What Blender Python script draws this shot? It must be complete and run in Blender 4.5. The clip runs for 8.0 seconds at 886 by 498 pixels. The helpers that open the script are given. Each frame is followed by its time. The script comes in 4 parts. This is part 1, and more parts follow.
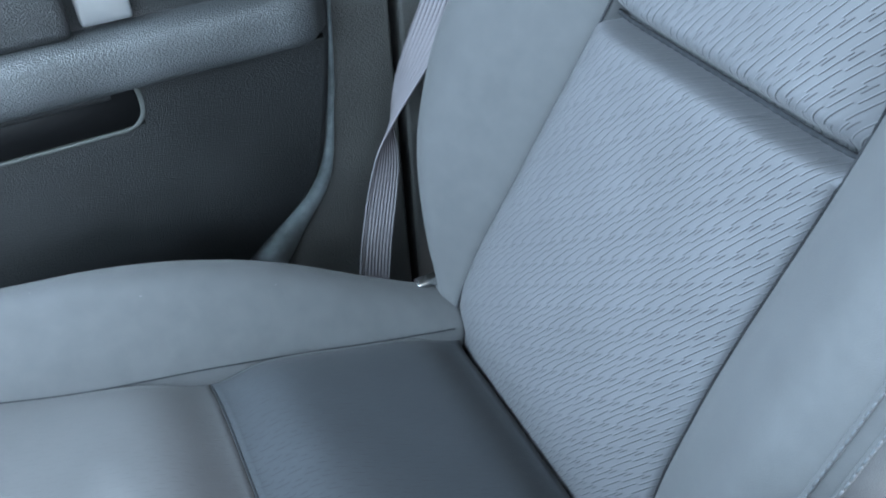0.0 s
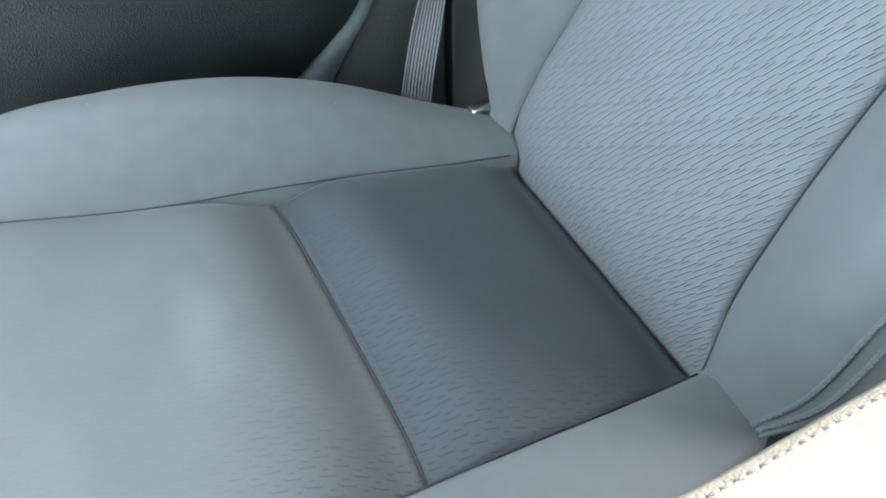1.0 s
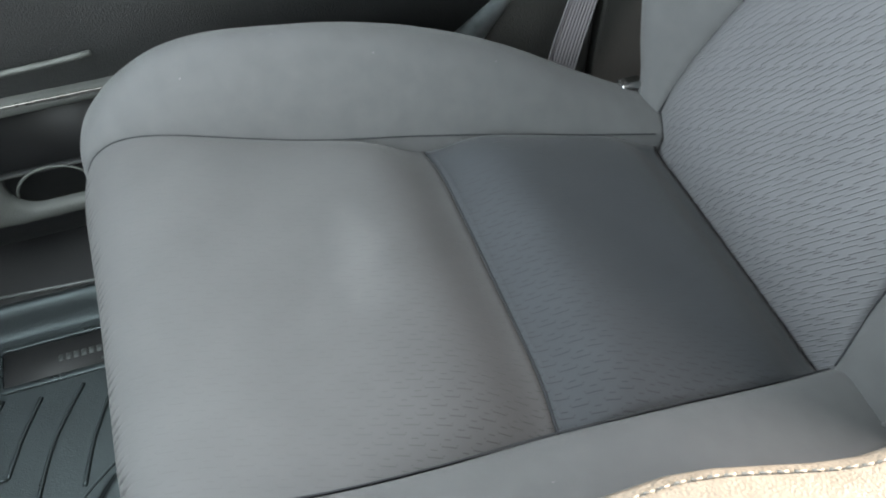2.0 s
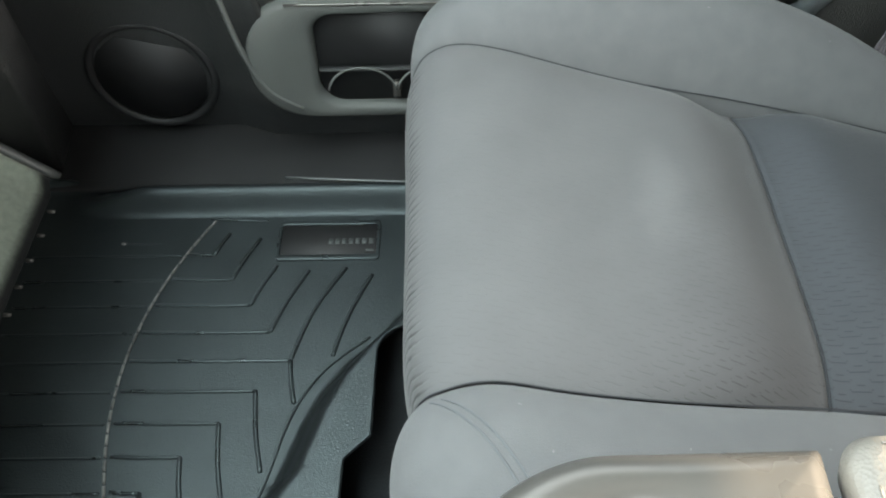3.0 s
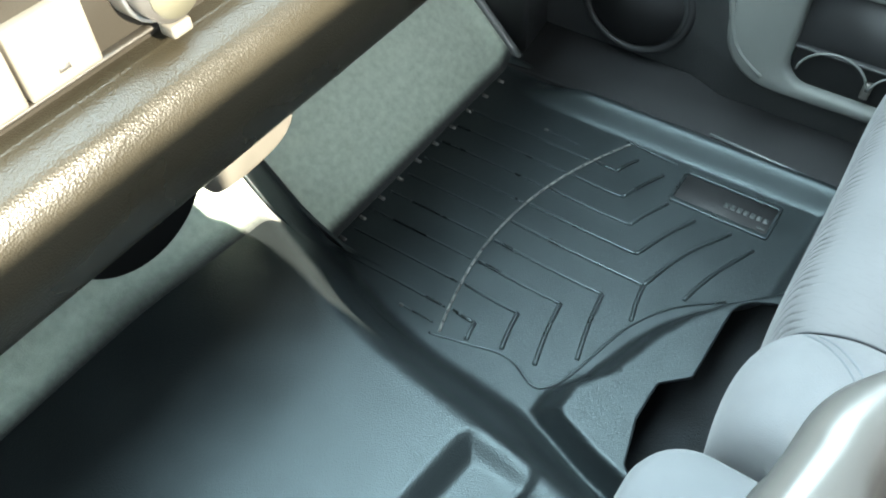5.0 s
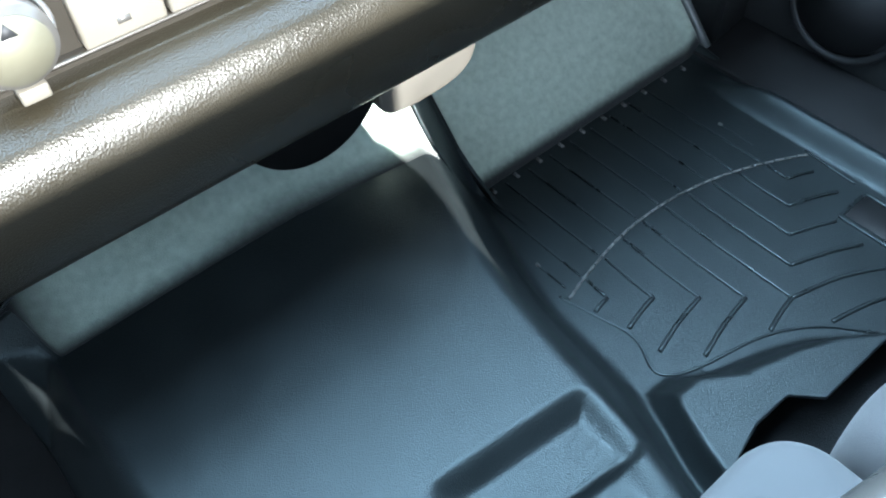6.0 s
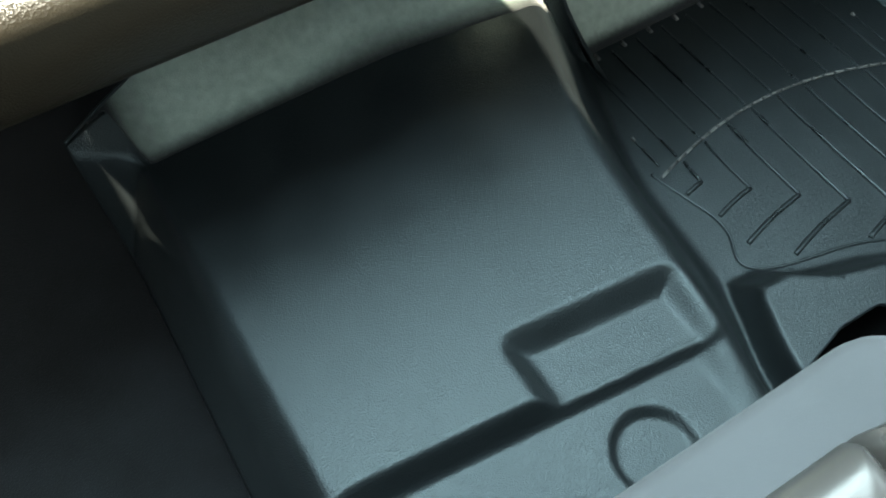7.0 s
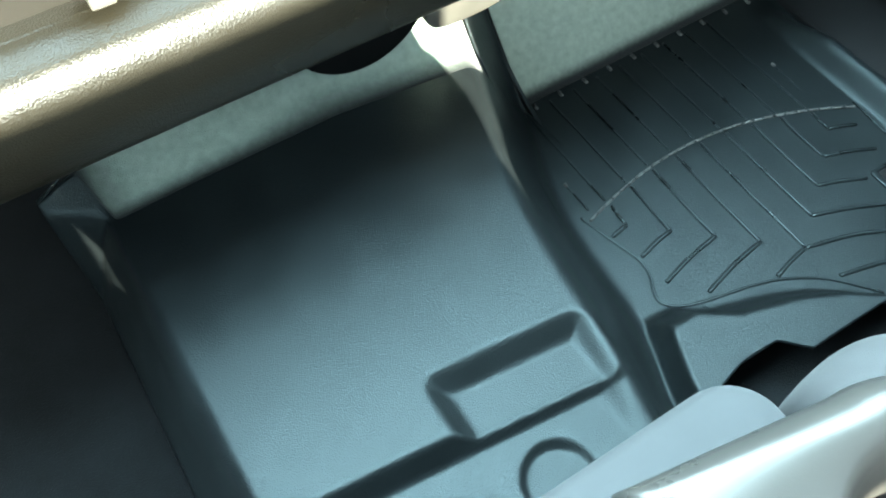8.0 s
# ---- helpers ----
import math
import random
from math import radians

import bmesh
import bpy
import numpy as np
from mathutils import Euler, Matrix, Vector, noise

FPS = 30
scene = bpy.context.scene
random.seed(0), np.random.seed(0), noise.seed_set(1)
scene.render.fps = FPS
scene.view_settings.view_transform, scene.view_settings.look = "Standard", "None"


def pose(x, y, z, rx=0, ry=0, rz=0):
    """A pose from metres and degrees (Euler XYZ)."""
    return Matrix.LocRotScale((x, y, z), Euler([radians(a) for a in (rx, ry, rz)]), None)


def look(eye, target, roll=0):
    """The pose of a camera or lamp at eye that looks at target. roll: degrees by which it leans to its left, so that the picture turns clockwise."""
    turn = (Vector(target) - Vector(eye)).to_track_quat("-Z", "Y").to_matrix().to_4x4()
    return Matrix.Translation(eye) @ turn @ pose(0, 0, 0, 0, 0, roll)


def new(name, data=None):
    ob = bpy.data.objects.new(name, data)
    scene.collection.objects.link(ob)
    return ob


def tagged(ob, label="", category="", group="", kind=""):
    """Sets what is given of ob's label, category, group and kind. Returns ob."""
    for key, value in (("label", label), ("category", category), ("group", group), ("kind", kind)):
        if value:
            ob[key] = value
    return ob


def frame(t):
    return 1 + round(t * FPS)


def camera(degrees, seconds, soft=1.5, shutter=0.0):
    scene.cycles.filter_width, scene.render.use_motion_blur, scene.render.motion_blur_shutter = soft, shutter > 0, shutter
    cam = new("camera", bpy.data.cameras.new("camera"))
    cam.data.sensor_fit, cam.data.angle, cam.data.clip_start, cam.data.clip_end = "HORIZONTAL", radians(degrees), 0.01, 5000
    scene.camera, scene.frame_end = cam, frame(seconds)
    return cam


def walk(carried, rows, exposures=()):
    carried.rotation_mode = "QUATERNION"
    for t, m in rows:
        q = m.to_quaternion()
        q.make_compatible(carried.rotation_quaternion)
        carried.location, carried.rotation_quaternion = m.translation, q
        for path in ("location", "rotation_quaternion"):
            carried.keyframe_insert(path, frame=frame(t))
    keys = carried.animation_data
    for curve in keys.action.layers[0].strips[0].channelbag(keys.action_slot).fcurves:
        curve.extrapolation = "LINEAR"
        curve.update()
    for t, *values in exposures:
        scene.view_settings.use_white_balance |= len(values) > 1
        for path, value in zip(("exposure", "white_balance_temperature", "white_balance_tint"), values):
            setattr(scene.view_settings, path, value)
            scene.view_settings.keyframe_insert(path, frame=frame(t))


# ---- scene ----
cam = camera(57.0, 8.0, 2.0)

PATH = [
    (0, (-0.457, -0.223, 0.989), (0.914, -0.865, -0.318), -2.9),
    (0.5, (-0.437, -0.159, 0.952), (0.786, -0.8, -0.495), -1.0),
    (1, (-0.435, -0.119, 0.942), (0.71, -0.709, -0.589), -1.0),
    (1.2, (-0.435, -0.098, 0.94), (0.705, -0.652, -0.607), -1.2),
    (2.3, (-0.452, 0.003, 0.941), (0.766, -0.305, -0.615), 0.2),
    (2.5, (-0.469, 0.036, 0.932), (0.763, -0.169, -0.63), -0.5),
    (3, (-0.495, 0.079, 0.915), (0.768, 0.102, -0.636), -1.7),
    (3.5, (-0.518, 0.107, 0.908), (0.734, 0.294, -0.64), -1.6),
    (4, (-0.528, 0.119, 0.908), (0.699, 0.433, -0.641), -1.6),
    (4.5, (-0.557, 0.119, 0.908), (0.609, 0.63, -0.635), -2.2),
    (4.7, (-0.595, 0.12, 0.895), (0.518, 0.75, -0.642), -2.4),
    (5.8, (-0.661, 0.095, 0.872), (0.217, 1.051, -0.649), -1.6),
    (6, (-0.67, 0.098, 0.861), (0.136, 1.092, -0.676), -1.9),
    (6.5, (-0.702, 0.108, 0.826), (-0.039, 1.095, -0.782), -0.9),
    (7, (-0.698, 0.105, 0.826), (-0.158, 1.0, -0.879), -0.9),
    (7.5, (-0.679, 0.096, 0.867), (-0.135, 0.961, -0.852), 0.8),
    (8, (-0.648, 0.064, 0.927), (-0.089, 0.959, -0.772), -0.5),
]
EXPOSURES = [(0.0, 3.05, 5700, 9), (1.0, 3.2, 6200, 5), (2.5, 2.57, 7200, 15), (3.0, 2.9, 7200, 9), (3.5, 3.25, 7000, 3), (4.5, 3.75, 6800, 1), (6.0, 3.2, 5250, 5), (6.5, 2.95, 6100, 0), (7.0, 2.8, 6300, 0), (7.5, 2.9, 6600, 0), (8.0, 3.5, 5750, -8)]
walk(cam, [(t, look(eye, target, roll)) for t, eye, target, roll in PATH], EXPOSURES)

# ---- light ----
world = bpy.data.worlds.new("sky")
scene.world = world
world.use_nodes = True
wn = world.node_tree.nodes
sky = wn.new("ShaderNodeTexSky")
sky.sky_type = "NISHITA"
sky.sun_disc = False
SUN_UP, SUN_AZ = radians(24.2), radians(4.5)
sky.sun_elevation = SUN_UP
sky.sun_rotation = radians(180.0) + SUN_AZ
wn["Background"].inputs[1].default_value = 0.03
world.node_tree.links.new(sky.outputs[0], wn["Background"].inputs[0])
sun = new("sun", bpy.data.lights.new("sun", "SUN"))
sun.data.energy, sun.data.angle, sun.data.color = 4.5, radians(0.5), (1.0, 0.87, 0.70)
sun.matrix_basis = look((0, 0, 0), (math.sin(SUN_AZ) * math.cos(SUN_UP), math.cos(SUN_AZ) * math.cos(SUN_UP), -math.sin(SUN_UP)))


def window_light(name, eye, target, wide, high, watts, colour):
    lamp = new(name, bpy.data.lights.new(name, "AREA"))
    lamp.data.shape, lamp.data.size, lamp.data.size_y = "RECTANGLE", wide, high
    lamp.data.energy, lamp.data.color = watts, colour
    lamp.matrix_basis = look(eye, target)
    return lamp


window_light("windscreen_light", (-0.45, 0.68, 1.165), (-0.45, 0.68 - 0.50, 1.165 - 0.866), 1.9, 0.92, 11.3, (0.76, 0.92, 1.0))
window_light("side_window_light", (0.68, 0.02, 1.06), (-0.3, 0.02, 0.62), 1.1, 0.46, 1.04, (0.80, 0.92, 1.0))
window_light("driver_window_light", (-1.58, 0.02, 1.06), (-0.3, 0.02, 0.7), 1.1, 0.46, 1.07, (0.84, 0.94, 1.0))
window_light("rear_window_light", (-0.545, -1.06, 0.97), (-0.545, 0.2, 0.45), 0.65, 0.33, 3.6, (0.97, 0.98, 1.0))


# ---- materials ----
def material(name, colour, rough=0.6, metal=0.0, spec=0.5):
    m = bpy.data.materials.new(name)
    m.use_nodes = True
    b = m.node_tree.nodes["Principled BSDF"]
    b.inputs["Base Color"].default_value = (*colour, 1)
    b.inputs["Roughness"].default_value = rough
    b.inputs["Metallic"].default_value = metal
    b.inputs["Specular IOR Level"].default_value = spec
    return m, m.node_tree.nodes, m.node_tree.links, b


def grainy(name, colour, rough=0.6, metal=0.0, spec=0.5, grain=900.0, deep=0.15, vary=0.25, blotch=9.0, sheen=0.0, rvary=0.12, voronoi=False):
    """A surface with fine relief, and stains at a larger scale."""
    m, n, l, b = material(name, colour, rough, metal, spec)
    tc = n.new("ShaderNodeTexCoord")
    big = n.new("ShaderNodeTexNoise")
    big.inputs["Scale"].default_value, big.inputs["Detail"].default_value = blotch, 5
    l.new(tc.outputs["Object"], big.inputs["Vector"])
    ramp = n.new("ShaderNodeMapRange")
    ramp.inputs[1].default_value, ramp.inputs[2].default_value = 0.3, 0.7
    ramp.inputs[3].default_value, ramp.inputs[4].default_value = 1 - vary, 1 + vary
    l.new(big.outputs["Fac"], ramp.inputs[0])
    mul = n.new("ShaderNodeVectorMath")
    mul.operation = "SCALE"
    mul.inputs[0].default_value = colour
    l.new(ramp.outputs[0], mul.inputs["Scale"])
    l.new(mul.outputs[0], b.inputs["Base Color"])
    r = n.new("ShaderNodeMapRange")
    r.inputs[1].default_value, r.inputs[2].default_value = 0.3, 0.7
    r.inputs[3].default_value, r.inputs[4].default_value = rough - rvary, min(1.0, rough + rvary)
    l.new(big.outputs["Fac"], r.inputs[0])
    l.new(r.outputs[0], b.inputs["Roughness"])
    fine = n.new("ShaderNodeTexVoronoi" if voronoi else "ShaderNodeTexNoise")
    fine.inputs["Scale"].default_value = grain
    l.new(tc.outputs["Object"], fine.inputs["Vector"])
    bump = n.new("ShaderNodeBump")
    bump.inputs["Strength"].default_value, bump.inputs["Distance"].default_value = deep, 0.001
    l.new(fine.outputs[0], bump.inputs["Height"])
    l.new(bump.outputs[0], b.inputs["Normal"])
    if sheen:
        b.inputs["Sheen Weight"].default_value, b.inputs["Sheen Roughness"].default_value = sheen, 0.5
    return m


def dashed_fabric(name, colour, shear, pitch=0.0080, run=0.048, strength=0.6, faint=0.38, stain=None, worn=None, broken=False):
    """Woven seat cloth with sunken stepped lines that run along v, leaning by shear; worn also sets painted seam shade.
    """
    m, n, l, b = material(name, colour, 0.85, 0.0, 0.25)
    uv = n.new("ShaderNodeUVMap")
    sep = n.new("ShaderNodeSeparateXYZ")
    l.new(uv.outputs[0], sep.inputs[0])
    lean = n.new("ShaderNodeMath")
    lean.operation, lean.inputs[1].default_value = "MULTIPLY_ADD", shear
    l.new(sep.outputs["Y"], lean.inputs[0])
    l.new(sep.outputs["X"], lean.inputs[2])
    com = n.new("ShaderNodeCombineXYZ")
    l.new(sep.outputs["Y"], com.inputs["X"])
    l.new(lean.outputs[0], com.inputs["Y"])
    wob = n.new("ShaderNodeTexNoise")
    wob.inputs["Scale"].default_value = 60.0
    l.new(com.outputs[0], wob.inputs["Vector"])
    add = n.new("ShaderNodeVectorMath")
    add.operation = "MULTIPLY_ADD"
    add.inputs[1].default_value = (0.0004, 0.00008, 0)
    l.new(wob.outputs["Color"], add.inputs[0])
    l.new(com.outputs[0], add.inputs[2])
    spread = n.new("ShaderNodeSeparateXYZ")
    l.new(add.outputs[0], spread.inputs[0])

    def calc(op, a, b=0.0, c=0.0):
        node = n.new("ShaderNodeMath")
        node.operation = op
        for k, v in enumerate((a, b, c)):
            if isinstance(v, (int, float)):
                node.inputs[k].default_value = v
            else:
                l.new(v, node.inputs[k])
        return node.outputs[0]

    across, down = spread.outputs["Y"], spread.outputs["X"]
    band = calc("FLOOR", calc("DIVIDE", across, pitch))
    wave = calc("SINE", calc("ADD", calc("MULTIPLY", down, 6.2832 / run), calc("MULTIPLY", band, 3.1416 if broken else 1.35)))
    jog = calc("MULTIPLY", calc("MINIMUM", calc("MAXIMUM", calc("MULTIPLY_ADD", wave, 24.0, 0.5), 0.0), 1.0), 0.20 if broken else 0.30)
    lane = calc("FRACT", calc("ADD", calc("DIVIDE", across, pitch), jog))
    line = calc("SMOOTH_MIN", calc("ABSOLUTE", calc("SUBTRACT", lane, 0.5)), 0.12, 0.05)
    solid = calc("SUBTRACT", 1.0, calc("DIVIDE", line, 0.070))
    lane2 = calc("FRACT", calc("ADD", calc("DIVIDE", across, pitch), calc("ADD", jog, 0.34)))
    short = calc("SUBTRACT", 1.0, calc("DIVIDE", calc("SMOOTH_MIN", calc("ABSOLUTE", calc("SUBTRACT", lane2, 0.5)), 0.10, 0.04), 0.075))
    short = calc("MULTIPLY", short, calc("GREATER_THAN", wave, 0.8))
    lines = calc("MAXIMUM", calc("MAXIMUM", solid, short), 0.0)
    if broken:
        lines = calc("MULTIPLY", lines, calc("GREATER_THAN", wave, -0.25))
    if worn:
        wear_shade = n.new("ShaderNodeMapRange")
        wear_shade.interpolation_type = "SMOOTHSTEP"
        wear_shade.inputs[1].default_value, wear_shade.inputs[2].default_value = worn
        wear_shade.inputs[3].default_value, wear_shade.inputs[4].default_value = 0.16, 1.0
        l.new(calc("MULTIPLY_ADD", sep.outputs["X"], -0.35, sep.outputs["Y"]), wear_shade.inputs[0])
        lines = calc("MULTIPLY", lines, wear_shade.outputs[0])
    weave = n.new("ShaderNodeTexNoise")
    weave.inputs["Scale"].default_value = 1400.0
    l.new(uv.outputs[0], weave.inputs["Vector"])
    big = n.new("ShaderNodeTexNoise")
    big.inputs["Scale"].default_value, big.inputs["Detail"].default_value = 14.0, 4
    l.new(uv.outputs[0], big.inputs["Vector"])
    ramp = n.new("ShaderNodeMapRange")
    ramp.inputs[1].default_value, ramp.inputs[2].default_value = 0.3, 0.7
    ramp.inputs[3].default_value, ramp.inputs[4].default_value = 0.95, 1.05
    l.new(big.outputs["Fac"], ramp.inputs[0])
    dark = n.new("ShaderNodeMapRange")
    dark.inputs[3].default_value, dark.inputs[4].default_value = 1.0, faint
    l.new(lines, dark.inputs[0])
    both = n.new("ShaderNodeMath")
    both.operation = "MULTIPLY"
    l.new(ramp.outputs[0], both.inputs[0])
    l.new(dark.outputs[0], both.inputs[1])
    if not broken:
        # light on the ridge beside each sunken line is painted into the colour
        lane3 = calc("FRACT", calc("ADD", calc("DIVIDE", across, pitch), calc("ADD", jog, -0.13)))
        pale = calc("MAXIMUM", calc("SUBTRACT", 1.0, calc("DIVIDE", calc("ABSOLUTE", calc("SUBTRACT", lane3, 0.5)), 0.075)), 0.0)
        ridge_light = n.new("ShaderNodeMath")
        ridge_light.operation = "MULTIPLY"
        l.new(both.outputs[0], ridge_light.inputs[0])
        l.new(calc("MULTIPLY_ADD", pale, 0.42, 1.0), ridge_light.inputs[1])
        both = ridge_light
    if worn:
        # darker towards the cross seam: its shade is put into the colour
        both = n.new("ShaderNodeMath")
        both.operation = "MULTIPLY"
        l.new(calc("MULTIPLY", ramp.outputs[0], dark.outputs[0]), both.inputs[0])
        l.new(calc("MULTIPLY_ADD", wear_shade.outputs[0], -0.40, 1.13), both.inputs[1])
    if stain:
        off = n.new("ShaderNodeVectorMath")
        off.operation = "SUBTRACT"
        off.inputs[1].default_value = (*stain, 0)
        l.new(uv.outputs[0], off.inputs[0])
        wide = n.new("ShaderNodeVectorMath")
        wide.operation = "MULTIPLY_ADD"
        wide.inputs[1].default_value = (13, 30, 0)
        rough_edge = n.new("ShaderNodeVectorMath")
        rough_edge.operation, rough_edge.inputs["Scale"].default_value = "SCALE", 0.7
        l.new(big.outputs["Color"], rough_edge.inputs[0])
        l.new(off.outputs[0], wide.inputs[0])
        l.new(rough_edge.outputs[0], wide.inputs[2])
        far = n.new("ShaderNodeVectorMath")
        far.operation = "LENGTH"
        l.new(wide.outputs[0], far.inputs[0])
        mark = n.new("ShaderNodeMapRange")
        mark.interpolation_type = "SMOOTHSTEP"
        mark.inputs[1].default_value, mark.inputs[2].default_value = 0.2, 1.1
        mark.inputs[3].default_value, mark.inputs[4].default_value = 1.26, 1.0
        l.new(far.outputs["Value"], mark.inputs[0])
        more = n.new("ShaderNodeMath")
        more.operation = "MULTIPLY"
        l.new(both.outputs[0], more.inputs[0])
        l.new(mark.outputs[0], more.inputs[1])
        both = more
    col = n.new("ShaderNodeVectorMath")
    col.operation = "SCALE"
    col.inputs[0].default_value = colour
    l.new(both.outputs[0], col.inputs["Scale"])
    l.new(col.outputs[0], b.inputs["Base Color"])
    h = n.new("ShaderNodeMath")
    h.operation, h.inputs[1].default_value = "MULTIPLY_ADD", -1.0
    l.new(lines, h.inputs[0])
    w2 = n.new("ShaderNodeMath")
    w2.operation, w2.inputs[1].default_value = "MULTIPLY", 0.35
    l.new(weave.outputs["Fac"], w2.inputs[0])
    l.new(w2.outputs[0], h.inputs[2])
    bump = n.new("ShaderNodeBump")
    bump.inputs["Strength"].default_value, bump.inputs["Distance"].default_value = strength, 0.0012
    l.new(h.outputs[0], bump.inputs["Height"])
    l.new(bump.outputs[0], b.inputs["Normal"])
    b.inputs["Sheen Weight"].default_value, b.inputs["Sheen Roughness"].default_value = 0.1, 0.4
    return m


CLOTH = (0.130, 0.132, 0.142)
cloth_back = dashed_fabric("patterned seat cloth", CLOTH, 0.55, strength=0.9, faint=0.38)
# the same cloth darkened: shade on the cushion's rear is put into its colour
cloth_seat_shaded = dashed_fabric("patterned cushion cloth, shaded copy", (0.044, 0.048, 0.054), 0.26, run=0.026, strength=0.4, faint=0.40, broken=True)
cloth = grainy("plain seat cloth", (0.104, 0.106, 0.110), 0.85, 0, 0.25, 1100, 0.5, 0.07, 40, 0.1, 0.05)
cloth_front = dashed_fabric("worn cushion cloth, lit copy with seam shade", (0.089, 0.089, 0.092), 0.26, run=0.026, strength=0.45, faint=0.35, stain=(0.055, -0.445), worn=(-0.50, -0.30), broken=True)
pale_cloth = grainy("pale console cloth", (0.095, 0.100, 0.105), 0.85, 0, 0.25, 1500, 0.25, 0.08, 10, 0.1, 0.05)
scuffed = grainy("scuffed rubber", (0.12, 0.12, 0.115), 0.5, 0, 0.5, 700, 0.3, 0.5, 60)


def lit_slope(name, colour, fade, ends=(-0.02, -0.01)):
    """Grey-green stand-in for light on the mat's slope, darker near the lower edge (fade) and one end (ends)."""
    m = grainy(name, colour, 0.95, 0, 0.15, 700, 0.9, 0.13, 85, 0.3, 0.03)
    n, l = m.node_tree.nodes, m.node_tree.links
    b = n["Principled BSDF"]
    old = b.inputs["Base Color"].links[0].from_socket
    uv, sep, noise = n.new("ShaderNodeUVMap"), n.new("ShaderNodeSeparateXYZ"), n.new("ShaderNodeTexNoise")
    l.new(uv.outputs[0], sep.inputs[0])
    noise.inputs["Scale"].default_value, noise.inputs["Detail"].default_value = 160.0, 4
    l.new(uv.outputs[0], noise.inputs["Vector"])
    jitter = n.new("ShaderNodeMath")
    jitter.operation, jitter.inputs[1].default_value = "MULTIPLY_ADD", 0.005
    l.new(noise.outputs["Fac"], jitter.inputs[0])
    l.new(sep.outputs["Y"], jitter.inputs[2])
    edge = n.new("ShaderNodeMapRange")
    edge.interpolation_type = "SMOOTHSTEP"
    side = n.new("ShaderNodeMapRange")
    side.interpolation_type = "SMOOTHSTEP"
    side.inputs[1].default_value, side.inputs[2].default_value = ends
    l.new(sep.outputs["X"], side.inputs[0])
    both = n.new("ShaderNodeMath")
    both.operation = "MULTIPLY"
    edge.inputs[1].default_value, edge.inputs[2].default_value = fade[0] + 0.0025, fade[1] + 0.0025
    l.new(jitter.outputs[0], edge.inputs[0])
    # dark rubber tone where the painted light gives out
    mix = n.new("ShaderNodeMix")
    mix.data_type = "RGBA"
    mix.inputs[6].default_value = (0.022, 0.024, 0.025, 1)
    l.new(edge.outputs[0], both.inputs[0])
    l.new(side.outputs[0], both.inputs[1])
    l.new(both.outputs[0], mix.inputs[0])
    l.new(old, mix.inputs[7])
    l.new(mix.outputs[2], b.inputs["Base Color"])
    return m


# pale tones carry the light that the mat's steep upper slopes reflect
toe_lit_slope = lit_slope("grey-green lit footwell slope", (0.37, 0.43, 0.37), (0.010, 0.032))
hump_lit_slope = lit_slope("grey-green lit hump slope", (0.45, 0.53, 0.46), (0.000, 0.036), (0.020, 0.120))
thread = grainy("stitching thread", (0.095, 0.102, 0.11), 0.7)
seam_shade_thread = grainy("dark seam thread and crease shade", (0.02, 0.022, 0.026), 0.9)
rubber = grainy("moulded rubber", (0.0136, 0.0163, 0.0175), 0.33, 0, 0.56, 680, 0.38, 0.18, 14, 0, 0.05, True)
rubber.node_tree.nodes["Principled BSDF"].inputs["Specular Tint"].default_value = (0.80, 0.96, 1.0, 1)
rubber_line = grainy("rubber rib", (0.0145, 0.0175, 0.0186), 0.32, 0, 0.6, 900, 0.2)
rubber_line.node_tree.nodes["Principled BSDF"].inputs["Specular Tint"].default_value = (0.80, 0.96, 1.0, 1)
lettering = grainy("worn raised lettering", (0.045, 0.05, 0.05), 0.5)
trim_black = grainy("grained black trim", (0.021, 0.022, 0.023), 0.38, 0, 0.75, 620, 1.0, 0.15, 8, 0, 0.08, True)
pillar_skin = grainy("grained pillar trim", (0.066, 0.065, 0.062), 0.42, 0, 0.7, 520, 1.0, 0.2, 14, 0, 0.08, True)
arm_skin = grainy("coarse grained black skin", (0.060, 0.063, 0.066), 0.40, 0, 0.7, 560, 1.0, 0.2, 12, 0, 0.08, True)
trim_grey = grainy("grained grey trim", (0.10, 0.105, 0.10), 0.55, 0, 0.45, 520, 0.4, 0.12, 8, 0, 0.08, True)
seal_rubber = grainy("dusty seal rubber", (0.20, 0.235, 0.25), 0.6, 0, 0.4, 500, 0.4, 0.35, 40, 0.2)
dash_skin = grainy("grained dashboard skin", (0.0145, 0.0122, 0.0078), 0.30, 0, 0.34, 620, 0.28, 0.12, 8, 0, 0.05, True)
bracket_grey = grainy("pale bracket plastic", (0.0744, 0.0682, 0.0589), 0.55, 0, 0.5, 900, 0.08)
knee_skin = grainy("olive knee panel plastic", (0.046, 0.0425, 0.033), 0.45, 0, 0.5, 500, 0.3, 0.08)
dash_panel = grainy("smooth dashboard plastic", (0.0149, 0.0127, 0.0096), 0.42, 0, 0.5, 900, 0.08, 0.06, 8, 0, 0.05)
leather = grainy("pale leather", (0.1426, 0.1302, 0.1147), 0.5, 0, 0.5, 480, 0.4, 0.10, 110, 0, 0.06, True)
silver = grainy("silver plastic", (0.11, 0.104, 0.097), 0.30, 0.5, 0.5, 1200, 0.05, 0.06, 10, 0, 0.05)
sill_grey = grainy("worn grey plastic", (0.11, 0.12, 0.12), 0.35, 0, 0.6, 600, 0.15)
carpet = grainy("dark floor carpet", (0.009, 0.0105, 0.012), 0.95, 0, 0.1, 500, 1.0, 0.3, 18, 0.3, 0.03)
void_black = grainy("dull black for dark gaps", (0.004, 0.004, 0.004), 0.9, 0, 0.15, 600, 0.2)
